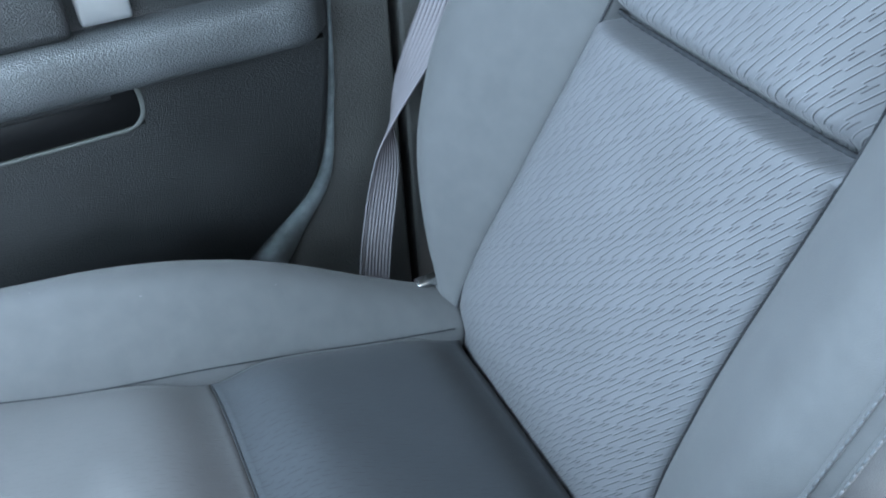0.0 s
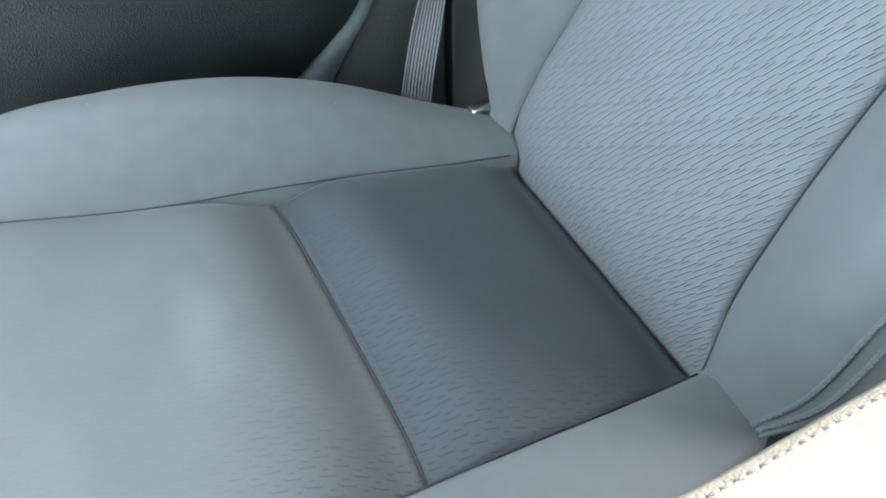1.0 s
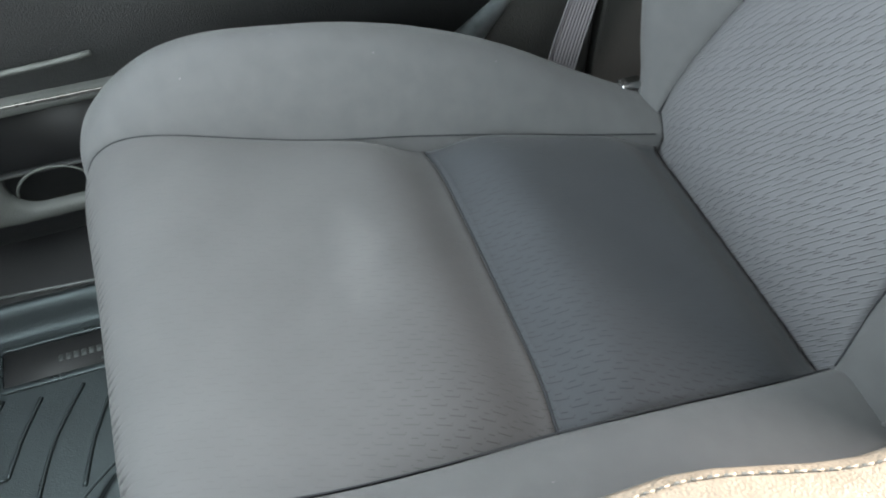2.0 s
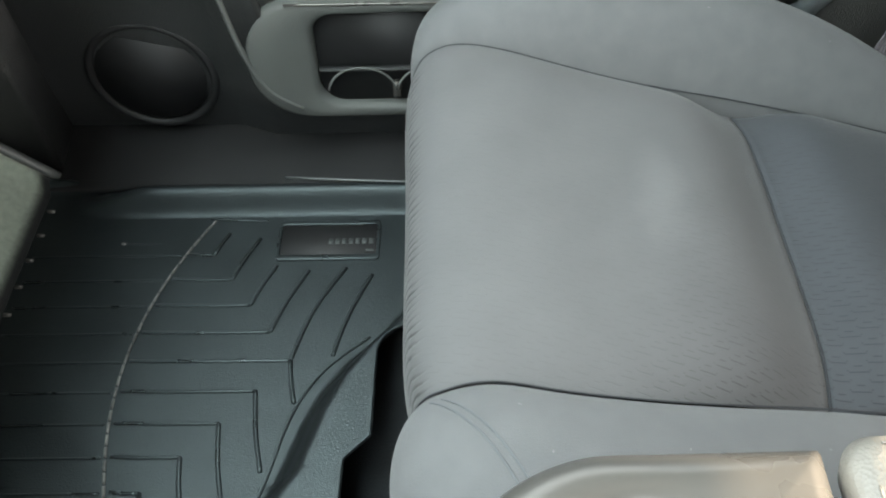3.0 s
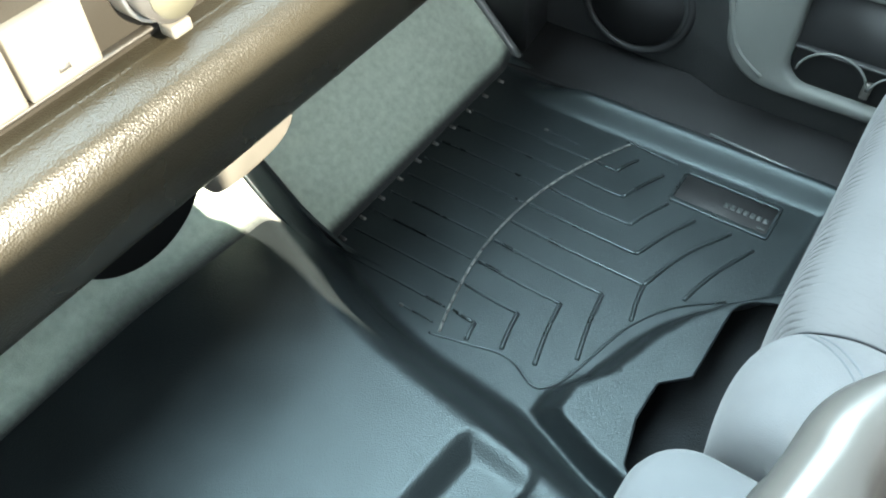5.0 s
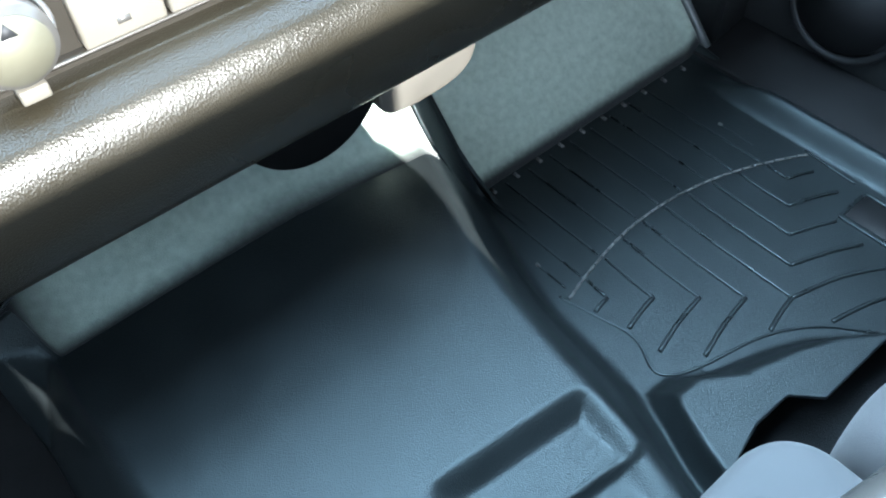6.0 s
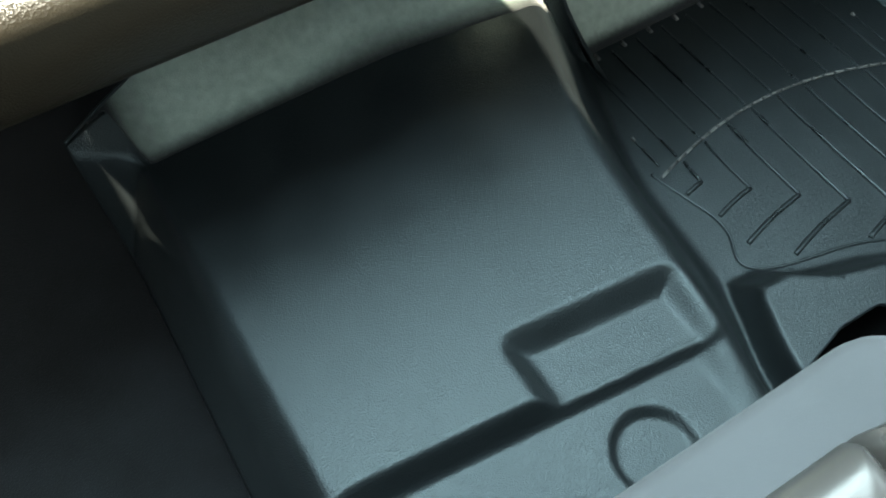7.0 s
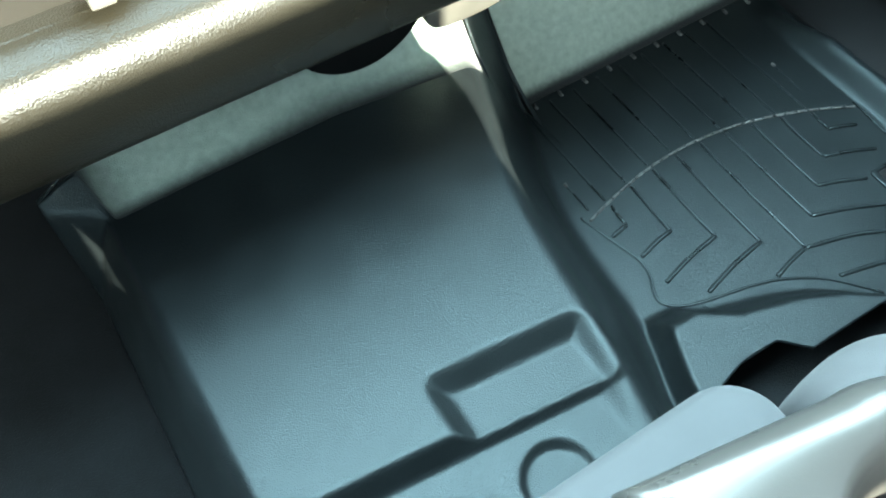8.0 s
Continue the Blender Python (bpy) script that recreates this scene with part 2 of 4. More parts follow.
black = grainy("matt black plastic", (0.012, 0.012, 0.013), 0.6, 0, 0.4, 600, 0.2)
webbing_edge = grainy("belt selvedge", (0.14, 0.13, 0.14), 0.7, 0, 0.3, 900, 0.3, 0.1)
webbing = grainy("belt webbing", (0.20, 0.185, 0.20), 0.7, 0, 0.3, 900, 0.3, 0.1)
metal = grainy("bright metal", (0.7, 0.7, 0.7), 0.3, 1.0, 0.5, 300, 0.05)
cream = grainy("cream button plastic", (0.0992, 0.0899, 0.0744), 0.4, 0, 0.5, 1200, 0.04, 0.05)
knob_face = grainy("dark knob face", (0.085, 0.08, 0.058), 0.3, 0, 0.5, 1200, 0.04, 0.05)
roof_cloth = grainy("pale roof cloth", (0.52, 0.51, 0.48), 0.95, 0, 0.2, 300, 0.3, 0.05)
liner = grainy("cab lining", (0.11, 0.11, 0.105), 0.9, 0, 0.2, 300, 0.3)


# ---- mesh helpers ----
def finish(name, bm, mat, parent=None, label="", smooth=True):
    me = bpy.data.meshes.new(name)
    bm.normal_update()
    bm.to_mesh(me)
    bm.free()
    if smooth:
        me.shade_smooth()
    me.materials.append(mat)
    ob = new(name, me)
    if parent is not None:
        ob.parent = parent
    if label:
        ob["label"] = label
    return ob


def part(name, bm, mat, parent, label="", smooth=True):
    return finish(name, bm, mat, parent, label, smooth)


def thing(name, label, category, group="", kind=""):
    return tagged(new(name), label, category, group, kind)


def spline(points, count):
    """Points evenly spread in parameter along a smooth curve through the given ones."""
    p = np.array(points, float)
    n = len(p)
    t = np.linspace(0, n - 1, count)
    i = np.clip(t.astype(int), 0, n - 2)
    f = (t - i)[:, None]
    a, b, c, d = p[np.clip(i - 1, 0, n - 1)], p[i], p[i + 1], p[np.clip(i + 2, 0, n - 1)]
    return 0.5 * (2 * b + (c - a) * f + (2 * a - 5 * b + 4 * c - d) * f**2 + (3 * b - a - 3 * c + d) * f**3)


def sheet(grid, uv=None, loop=False, caps=False):
    """A mesh over a grid of points [rows][columns]; loop joins the last column to the first, caps closes the end rows."""
    grid = np.asarray(grid, float)
    rows, cols = grid.shape[:2]
    bm = bmesh.new()
    layer = bm.loops.layers.uv.new("UVMap")
    vs = [bm.verts.new(p) for p in grid.reshape(-1, 3)]
    if uv is None:
        d = np.linalg.norm(np.diff(grid, axis=0), axis=2).mean(1)
        e = np.linalg.norm(np.diff(grid, axis=1), axis=2).mean(0)
        uv = np.stack(np.meshgrid(np.r_[0, e.cumsum()], np.r_[0, d.cumsum()]), -1)
    uv = np.asarray(uv).reshape(-1, 2)
    for r in range(rows - 1):
        for c in range(cols if loop else cols - 1):
            k = (r * cols + c, r * cols + (c + 1) % cols, (r + 1) * cols + (c + 1) % cols, (r + 1) * cols + c)
            face = bm.faces.new([vs[i] for i in k])
            for q, i in zip(face.loops, k):
                q[layer].uv = uv[i]
    if caps:
        bm.faces.new([vs[c] for c in range(cols)][::-1])
        bm.faces.new([vs[(rows - 1) * cols + c] for c in range(cols)])
    return bm


def thick(bm, depth, toward=(0, 0, 1)):
    """Gives a sheet whose front looks toward a side a back, depth behind it, and joins the rims."""
    bm.normal_update()
    total = Vector((0, 0, 0))
    for f in bm.faces:
        total += f.normal * f.calc_area()
    if total.dot(Vector(toward)) < 0:
        bmesh.ops.reverse_faces(bm, faces=bm.faces[:])
        bm.normal_update()
    front, rim = bm.faces[:], [e for e in bm.edges if len(e.link_faces) == 1]
    rim = [(e.verts[0], e.verts[1], e.link_faces[0]) for e in rim]
    back = {v: bm.verts.new(v.co - v.normal * depth) for v in bm.verts[:]}
    for f in front:
        bm.faces.new([back[v] for v in reversed(f.verts[:])])
    for p, q, f in rim:
        order = list(f.verts)
        if order[(order.index(p) + 1) % len(order)] != q:
            p, q = q, p
        bm.faces.new((q, p, back[p], back[q]))
    return bm


def box(x0, x1, y0, y1, z0, z1, bevel=0.004, seg=2):
    bm = bmesh.new()
    bmesh.ops.create_cube(bm, size=1)
    for v in bm.verts:
        v.co = Vector((x0 + (x1 - x0) * (v.co.x + 0.5), y0 + (y1 - y0) * (v.co.y + 0.5), z0 + (z1 - z0) * (v.co.z + 0.5)))
    if bevel:
        bmesh.ops.bevel(bm, geom=bm.edges[:], offset=bevel, segments=seg, affect="EDGES", profile=0.6)
    return bm


def extrude(profile, axis, a, b, steps=2, bevel=0.0):
    """A closed profile (two coordinates each) drawn out along an axis from a to b."""
    profile = np.asarray(profile, float)
    rows = []
    for s in np.linspace(a, b, steps):
        row = np.insert(profile, axis, s, axis=1)
        rows.append(row)
    bm = sheet(rows, loop=True, caps=True)
    bmesh.ops.recalc_face_normals(bm, faces=bm.faces[:])
    if bevel:
        sharp = [e for e in bm.edges if len(e.link_faces) == 2 and e.calc_face_angle(0) > 0.7]
        bmesh.ops.bevel(bm, geom=sharp, offset=bevel, segments=2, affect="EDGES", profile=0.6)
    return bm


def tube(points, radius, sides=6, flat=1.0, up=(0, 0, 1)):
    """A round bar along points, with closed ends. flat squeezes it along up."""
    pts = [Vector(p) for p in points]
    rows = []
    for i, p in enumerate(pts):
        d = (pts[min(i + 1, len(pts) - 1)] - pts[max(i - 1, 0)]).normalized()
        side = d.cross(Vector(up)).normalized()
        top = side.cross(d)
        rows.append([p + radius * (math.cos(a) * side + flat * math.sin(a) * top) for a in np.linspace(0, 2 * math.pi, sides, endpoint=False)])
    bm = sheet(rows, loop=True, caps=True)
    bmesh.ops.recalc_face_normals(bm, faces=bm.faces[:])
    return bm


def rounded(x0, x1, y0, y1, r, seg=6):
    out = []
    for cx, cy, a in ((x1 - r, y1 - r, 0), (x0 + r, y1 - r, 90), (x0 + r, y0 + r, 180), (x1 - r, y0 + r, 270)):
        for k in range(seg + 1):
            t = radians(a + 90 * k / seg)
            out.append((cx + r * math.cos(t), cy + r * math.sin(t)))
    return out


def step(a, b, x):
    t = np.clip((x - a) / (b - a), 0, 1)
    return t * t * (3 - 2 * t)


def ease(x, xs, ys):
    """Smooth curve through the given values, flat past the ends."""
    xs, ys = np.asarray(xs, float), np.asarray(ys, float)
    slope = np.gradient(ys, xs)
    x = np.clip(x, xs[0], xs[-1])
    i = np.clip(np.searchsorted(xs, x, side="right") - 1, 0, len(xs) - 2)
    w = xs[i + 1] - xs[i]
    t = (x - xs[i]) / w
    return ys[i] * (1 + 2 * t) * (1 - t) ** 2 + slope[i] * w * t * (1 - t) ** 2 + ys[i + 1] * t * t * (3 - 2 * t) + slope[i + 1] * w * t * t * (t - 1)

from mathutils.bvhtree import BVHTree

# ---- cab shell: plain walls that close the place ----
def join(pieces):
    bm = bmesh.new()
    for piece in pieces:
        me = bpy.data.meshes.new("piece")
        piece.to_mesh(me)
        piece.free()
        bm.from_mesh(me)
        bpy.data.meshes.remove(me)
    return bm


def wall_with_hole(name, axis, at, deep, lo, hi, hole, mat, label):
    """A wall across axis, from lo to hi (two coordinates each), with a rectangular opening."""
    (a0, b0), (a1, b1), (c0, d0, c1, d1) = lo, hi, hole
    pieces = []
    for r in ((a0, b0, a1, d0), (a0, d1, a1, b1), (a0, d0, c0, d1), (c1, d0, a1, d1)):
        low, high = [r[0], r[1]], [r[2], r[3]]
        low.insert(axis, at), high.insert(axis, at + deep)
        pieces.append(box(low[0], high[0], low[1], high[1], low[2], high[2], 0))
    return tagged(finish(name, join(pieces), mat, smooth=False), label, "wall", kind="structure")


def ring(outer, inner, axis, a, b, soft=0.004):
    """A frame between two outlines of as many points, from a to b along axis, with eased edges on the b side."""
    outer, inner = np.asarray(outer, float), np.asarray(inner, float)
    d = (inner - outer) / np.linalg.norm(inner - outer, axis=1)[:, None] * soft
    s = soft if b > a else -soft
    rows = [np.insert(o, axis, h, axis=1) for o, h in ((outer, a), (outer, b - s), (outer + d * 0.3, b - s * 0.3), (outer + d, b), (inner - d, b), (inner - d * 0.3, b - s * 0.3), (inner, b - s), (inner, a))]
    rows.append(rows[0])
    bm = sheet(rows, loop=True)
    bmesh.ops.remove_doubles(bm, verts=bm.verts[:], dist=1e-6)
    bmesh.ops.recalc_face_normals(bm, faces=bm.faces[:])
    return bm


def disc(x, y, z, r, axis, high, seg=32, bevel=0.002):
    bm = bmesh.new()
    bmesh.ops.create_cone(bm, cap_ends=True, segments=seg, radius1=r, radius2=r, depth=high)
    if bevel:
        bmesh.ops.bevel(bm, geom=[e for e in bm.edges if e.calc_face_angle(0) > 1], offset=bevel, segments=2, affect="EDGES")
    turn = {0: Euler((0, radians(90), 0)), 1: Euler((radians(90), 0, 0)), 2: Euler((0, 0, 0))}[axis]
    bm.transform(Matrix.LocRotScale((x, y, z), turn, None))
    return bm


# unseen rear wall; extra openings and bars are added to shape the sun
back_pieces = []
for x0, z0, x1, z1 in ((-1.65, -0.25, 0.75, 0.80), (-1.65, 0.80, -0.869, 1.135), (-0.22, 0.80, 0.75, 1.135), (-0.865, 1.05, -0.42, 1.135), (-1.65, 1.135, 0.75, 1.222), (-1.65, 1.222, -1.30, 1.42), (0.10, 1.222, 0.75, 1.42), (-1.30, 1.40, 0.10, 1.42)):
    back_pieces.append(box(x0, x1, -1.12, -1.07, z0, z1, 0))
tagged(finish("wall_back", join(back_pieces), liner, smooth=False), "dark grey lined cab wall with the rear window, openings cut to shape the sun", "wall", kind="structure")
wall_with_hole("wall_left", 0, -1.65, 0.06, (-1.12, -0.25), (1.25, 1.42), (-0.55, 0.80, 0.60, 1.32), liner, "dark grey lined cab side with the window opening")
wall_with_hole("wall_right", 0, 0.69, 0.06, (-1.12, -0.25), (1.25, 1.42), (-0.55, 0.80, 0.60, 1.32), liner, "dark grey lined cab side with the window opening")
tagged(finish("ceiling", box(-1.6, 0.7, -1.12, 0.26, 1.42, 1.46, 0), roof_cloth, smooth=False), "grey cloth roof lining over the cab", "ceiling", kind="structure")
tagged(finish("firewall", box(-1.59, 0.69, 1.15, 1.2, -0.25, 0.9, 0), black, smooth=False), "plain black bulkhead in front of the footwells", "wall", kind="structure")
tagged(finish("floor", box(-1.59, 0.69, -1.07, 1.15, -0.07, -0.03, 0), carpet, smooth=False), "dark grey carpet on the cab floor", "floor", kind="structure")


# ---- passenger seat ----
seat = thing("passenger_seat", "grey-blue cloth front seat with a ribbed pattern and bolsters", "car seat")
PROFILE = [(-0.56, 0.236), (-0.45, 0.262), (-0.34, 0.291), (-0.24, 0.312), (-0.14, 0.328), (-0.04, 0.345), (0.03, 0.354), (0.075, 0.351), (0.104, 0.331), (0.114, 0.28), (0.110, 0.19), (0.100, 0.10)]
prof = spline(PROFILE, 140)
tangent = np.gradient(prof, axis=0)
tangent /= np.linalg.norm(tangent, axis=1)[:, None]
normal = np.stack([-tangent[:, 1], tangent[:, 0]], 1)
along = np.r_[0, np.linalg.norm(np.diff(prof, axis=0), axis=1).cumsum()]
PY = prof[:, 0]
MID = int(np.argmin(abs(PY[:90] + 0.24)))


def seam_x(i):
    """The two seams beside the middle panel."""
    y = min(PY[i], 0.09)
    right = ease(y, [-0.56, -0.24, 0.0, 0.08], [0.180, 0.199, 0.226, 0.245])
    left = ease(y, [-0.56, -0.24, 0.0, 0.05, 0.1], [-0.174, -0.180, -0.179, -0.173, -0.177])
    return left, right


def seam_lift(i):
    """The outer seam climbs towards the front corner."""
    return float(ease(PY[i], [-0.30, -0.12, 0.06, 0.1], [0.0, 0.002, 0.011, 0.010]))


def cushion_point(i, x, h):
    y, z = prof[i] + normal[i] * h
    return (x, y, z)


def insert_panel(i0, i1, front, back, creases=False):
    """front, back: depth and reach of the fall towards the seam at that end."""
    us = np.linspace(0, 1, 640 if creases else 45)
    rows, uvs = [], []
    lip = along[int(np.argmin(abs(prof[:, 1] - 0.318) + (PY < 0.05)))]
    for i in range(i0, i1 + 1):
        left, right = seam_x(i)
        s = along[i]
        dip = front[0] * math.exp(-(((along[i1] - s) / front[1]) ** 2)) + back[0] * math.exp(-(((s - along[i0]) / back[1]) ** 2))
        lift = 0.024 * math.exp(-(((s - along[MID]) / 0.13) ** 2))
        fold = [0.0] * len(us)
        if creases:
            deep = 0.011 * math.exp(-(((s - lip) / 0.0125) ** 2))
            fold = [deep * max(0.0, 1 - abs(((left + (right - left) * u) / 0.0082 + 0.35 * math.sin(u * 31) + 0.2 * math.sin(s * 160)) % 1 - 0.5) / 0.13) * (0.6 + 0.4 * math.sin(u * 57)) for u in us]
        rows.append([cushion_point(i, left + (right - left) * u, -f + seam_lift(i) * u**4 + (0.012 + lift) * (1 - abs(2 * u - 1) ** 7) - dip * (1 - 0.45 * abs(2 * u - 1) ** 12)) for u, f in zip(us, fold)])
        uvs.append([(left + (right - left) * u, -s) for u in us])
    return thick(sheet(rows, uvs), 0.03)


part("rear_panel", insert_panel(3, MID, (0.040, 0.040), (0.034, 0.05)), cloth_seat_shaded, seat, "ribbed grey cloth rear half of the cushion, darkened as shade")
part("front_panel", insert_panel(MID, len(prof) - 1, (0.0, 0.02), (0.040, 0.056), True), cloth_front, seat, "worn grey cloth front half of the cushion, seam shade painted in, with a pale stain")


def cushion_bolster(side):
    rows = []
    for i in range(2, len(prof)):
        left, right = seam_x(i)
        xs = right if side > 0 else left
        y = PY[i]
        if side > 0:
            hc = ease(along[i], [0, 0.1, 0.28, 0.46, 0.6, 0.66, 0.72, 0.8], [0.012, 0.036, 0.074, 0.086, 0.060, 0.024, 0.004, -0.004])
            xo = ease(y, [-0.56, -0.45, -0.3, -0.1, 0.05, 0.1], [0.262, 0.298, 0.340, 0.357, 0.350, 0.330])
        else:
            hc = ease(along[i], [0, 0.1, 0.3, 0.5, 0.62, 0.70, 0.8], [0.010, 0.016, 0.026, 0.032, 0.030, 0.020, 0.008])
            xo = ease(y, [-0.56, -0.45, -0.1, 0.05, 0.1], [-0.26, -0.285, -0.305, -0.303, -0.295])
        w = xo - xs
        ctrl = [(xs, -0.035), (xs, -0.004), (xs + 0.18 * w, 0.55 * hc + 0.002), (xs + 0.45 * w, hc), (xs + 0.75 * w, 0.86 * hc), (xs + 0.94 * w, 0.35 * hc), (xo, -0.02), (xo, -0.10), (xs + 0.96 * w, -0.19)]
        if side > 0:
            k = seam_lift(i)
            ctrl = [(x, h + k * max(0.0, 1 - (x - xs) / w * 1.6)) for x, h in ctrl]
        rows.append([cushion_point(i, x, h) for x, h in spline(ctrl, 34)])
    bm = sheet(rows, loop=True, caps=True)
    bmesh.ops.recalc_face_normals(bm, faces=bm.faces[:])
    return bm


far_bolster = cushion_bolster(1)
far_tree = BVHTree.FromBMesh(far_bolster)
part("cushion_bolster", far_bolster, cloth, seat)
near_bolster = cushion_bolster(-1)
near_tree = BVHTree.FromBMesh(near_bolster)
part("cushion_bolster", near_bolster, cloth, seat)


def on_near(x, y, up=0.0):
    hit = near_tree.ray_cast(Vector((x, y, 0.7)), Vector((0, 0, -1)))[0]
    return (x, y, (hit.z if hit else 0.36) + up)


# double row of stitches that crosses the bolster's front
for shift in (0.0, 0.009):
    path = spline([(-0.190, 0.098 - shift), (-0.205, 0.082 - shift), (-0.228, 0.062 - shift), (-0.250, 0.047 - shift), (-0.272, 0.034 - shift)], 26)
    part("seam_cord", tube([on_near(x, y, 0.0002) for x, y in path], 0.0011, 6), thread, seat, "stitched seam across the bolster")
for side in (0, 1):
    path = [cushion_point(i, seam_x(i)[side], 0.0005 + side * seam_lift(i)) for i in range(4, 108, 2)]
    part("seam_cord", tube(path, 0.0009, 6), seam_shade_thread, seat, "dark seam along the cushion")
left, right = seam_x(MID)
cross = []
for u in np.linspace(0.012, 0.988, 40):
    cross.append(cushion_point(MID, left + (right - left) * u, 0.036 * (1 - abs(2 * u - 1) ** 7) - 0.040 * (1 - 0.45 * abs(2 * u - 1) ** 12) + 0.0004))
# a dark cord stands for the shade deep in the cross seam
part("seam_cord", tube(cross, 0.0012, 6), seam_shade_thread, seat, "dark cord for the shade in the cross seam of the cushion")
part("seat_base", box(-0.27, 0.29, -0.58, 0.06, 0.0, 0.12, 0.01), black, seat, "black plastic base under the cushion")

# backrest: a leaning plane
LEAN = 0.38


def back_point(x, z, h):
    y = -0.545 - LEAN * (z - 0.25)
    k = 1 / math.hypot(1, LEAN)
    return (x, y + h * k, z + h * k * LEAN)


def back_seams(z):
    return ease(z, [0.18, 0.24, 0.31, 0.4, 0.64, 1.0], [-0.178, -0.172, -0.155, -0.148, -0.153, -0.15]), ease(z, [0.18, 0.265, 0.46, 0.65, 1.0], [0.196, 0.207, 0.181, 0.148, 0.13])


def back_panel(z0, z1, low, high, swell, wrinkle=0.0):
    rows, uvs = [], []
    us = np.linspace(0, 1, 421 if wrinkle else 45)
    for f in np.linspace(0, 1, 110):
        z = z0 + (z1 - z0) * (0.45 * f + 0.55 * (0.5 - 0.5 * math.cos(math.pi * f)))
        a, b = back_seams(z)
        dl, dh = math.exp(-(((z - z0) / low[1]) ** 2)), math.exp(-(((z1 - z) / high[1]) ** 2))
        row = []
        for u in us:
            x = a + (b - a) * u
            gather = wrinkle * math.exp(-(z - z0) / 0.022) * (1 - abs(math.cos(math.pi * ((x + 0.5885 * z) / 0.008 + 0.1))) ** 0.35)
            row.append(back_point(x, z, swell * (1 - abs(2 * u - 1) ** 6) - (low[0] * dl + high[0] * dh) * (1 - 0.5 * abs(2 * u - 1) ** 8) - gather))
        rows.append(row)
        uvs.append([(a + (b - a) * u, z * 1.07) for u in us])
    return thick(sheet(rows, uvs), 0.04, (0, 1, 0))


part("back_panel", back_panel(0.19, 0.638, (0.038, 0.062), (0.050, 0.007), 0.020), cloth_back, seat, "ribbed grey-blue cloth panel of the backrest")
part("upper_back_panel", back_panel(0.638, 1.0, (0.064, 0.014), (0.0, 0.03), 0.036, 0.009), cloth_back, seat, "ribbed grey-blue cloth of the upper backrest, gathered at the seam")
a, b = back_seams(0.64)
# dark cord gives the gathered crease its shade as well as its thread
part("seam_cord", tube([back_point(a + (b - a) * u, 0.6425, -0.007 - 0.010 * abs(2 * u - 1) ** 8 + 0.0012 * math.sin(u * 190)) for u in np.linspace(0.02, 0.98, 120)], 0.0024, 6), seam_shade_thread, seat, "dark thread and crease shade across the gathered upper backrest")


def back_section(side, z):
    a, b = back_seams(z)
    xs = b if side > 0 else a
    hc = ease(z, [0.16, 0.25, 0.32, 0.40, 0.5, 0.7, 1.02], [0.0, 0.008, 0.036, 0.058, 0.066, 0.06, 0.03])
    out = [0.215, 0.242, 0.288, 0.350, 0.372, 0.338, 0.28] if side > 0 else [0.225, 0.262, 0.296, 0.308, 0.310, 0.305, 0.28]
    xo = ease(z, [0.16, 0.25, 0.32, 0.42, 0.5, 0.7, 1.02], out) * side
    w = xo - xs
    ctrl = [(xs, -0.04), (xs, -0.004), (xs + 0.2 * w, 0.42 * hc), (xs + 0.46 * w, 0.9 * hc), (xs + 0.68 * w, hc), (xs + 0.9 * w, 0.72 * hc), (xo, 0.1 * hc), (xo, -0.08), (xs + 0.9 * w, -0.15)]
    return [back_point(x, z, h) for x, h in spline(ctrl, 41)]


for side in (1, -1):
    bm = sheet([back_section(side, z) for z in np.linspace(0.16, 1.02, 70)], loop=True, caps=True)
    bmesh.ops.recalc_face_normals(bm, faces=bm.faces[:])
    part("back_bolster", bm, cloth, seat)
    inner = [Vector(back_section(side, z)[5]) + Vector((0, 0.001, 0)) for z in np.linspace(0.24, 1.0, 50)]
    part("seam_cord", tube(inner, 0.0014, 6), seam_shade_thread, seat, "dark seam along the backrest")
for k in (23, 25):
    rows = [Vector(back_section(-1, z)[k]) for z in np.linspace(0.22, 1.0, 70)]
    part("piping", tube(rows, 0.0028, 6), cloth, seat, "raised double piping on the bolster edge")
    bits = []
    for z in np.arange(0.25, 0.95, 0.0075):
        p, q = Vector(back_section(-1, z)[k]), Vector(back_section(-1, z + 0.0045)[k])
        lift = Vector((-0.002, 0.0022, 0.001))
        bits.append(tube([p + lift, q + lift], 0.0009, 5))
    tagged(part("stitching", join(bits), thread, seat, "grey stitches along the piping"), kind="stuff")
# left side widened out of sight to keep sun off the cushion bolster
rows = []
for z, sun_stop in ((0.2, 0.30), (0.45, 0.345), (0.60, 0.362), (0.79, 0.362), (0.82, 0.345), (0.87, 0.314), (1.0, 0.29)):
    rows.append([(x, -0.545 - LEAN * (z - 0.25) + h, z) for x, h in rounded(-sun_stop, 0.28, -0.17, -0.09, 0.03)])
bm = sheet(rows, loop=True, caps=True)
bmesh.ops.recalc_face_normals(bm, faces=bm.faces[:])
part("back_shell", bm, black, seat)

# ---- floor mat ----
def ridge_x(y):
    return ease(y, [0.10, 0.2, 0.32, 0.42, 0.5, 0.6, 0.7, 0.76, 1.0], [-0.340, -0.328, -0.306, -0.293, -0.278, -0.242, -0.206, -0.183, -0.12])


def foot_x(y):
    return ease(y, [0.10, 0.22, 0.31, 0.49, 0.70, 0.81, 1.0], [-0.245, -0.222, -0.19, -0.168, -0.105, -0.104, -0.10])


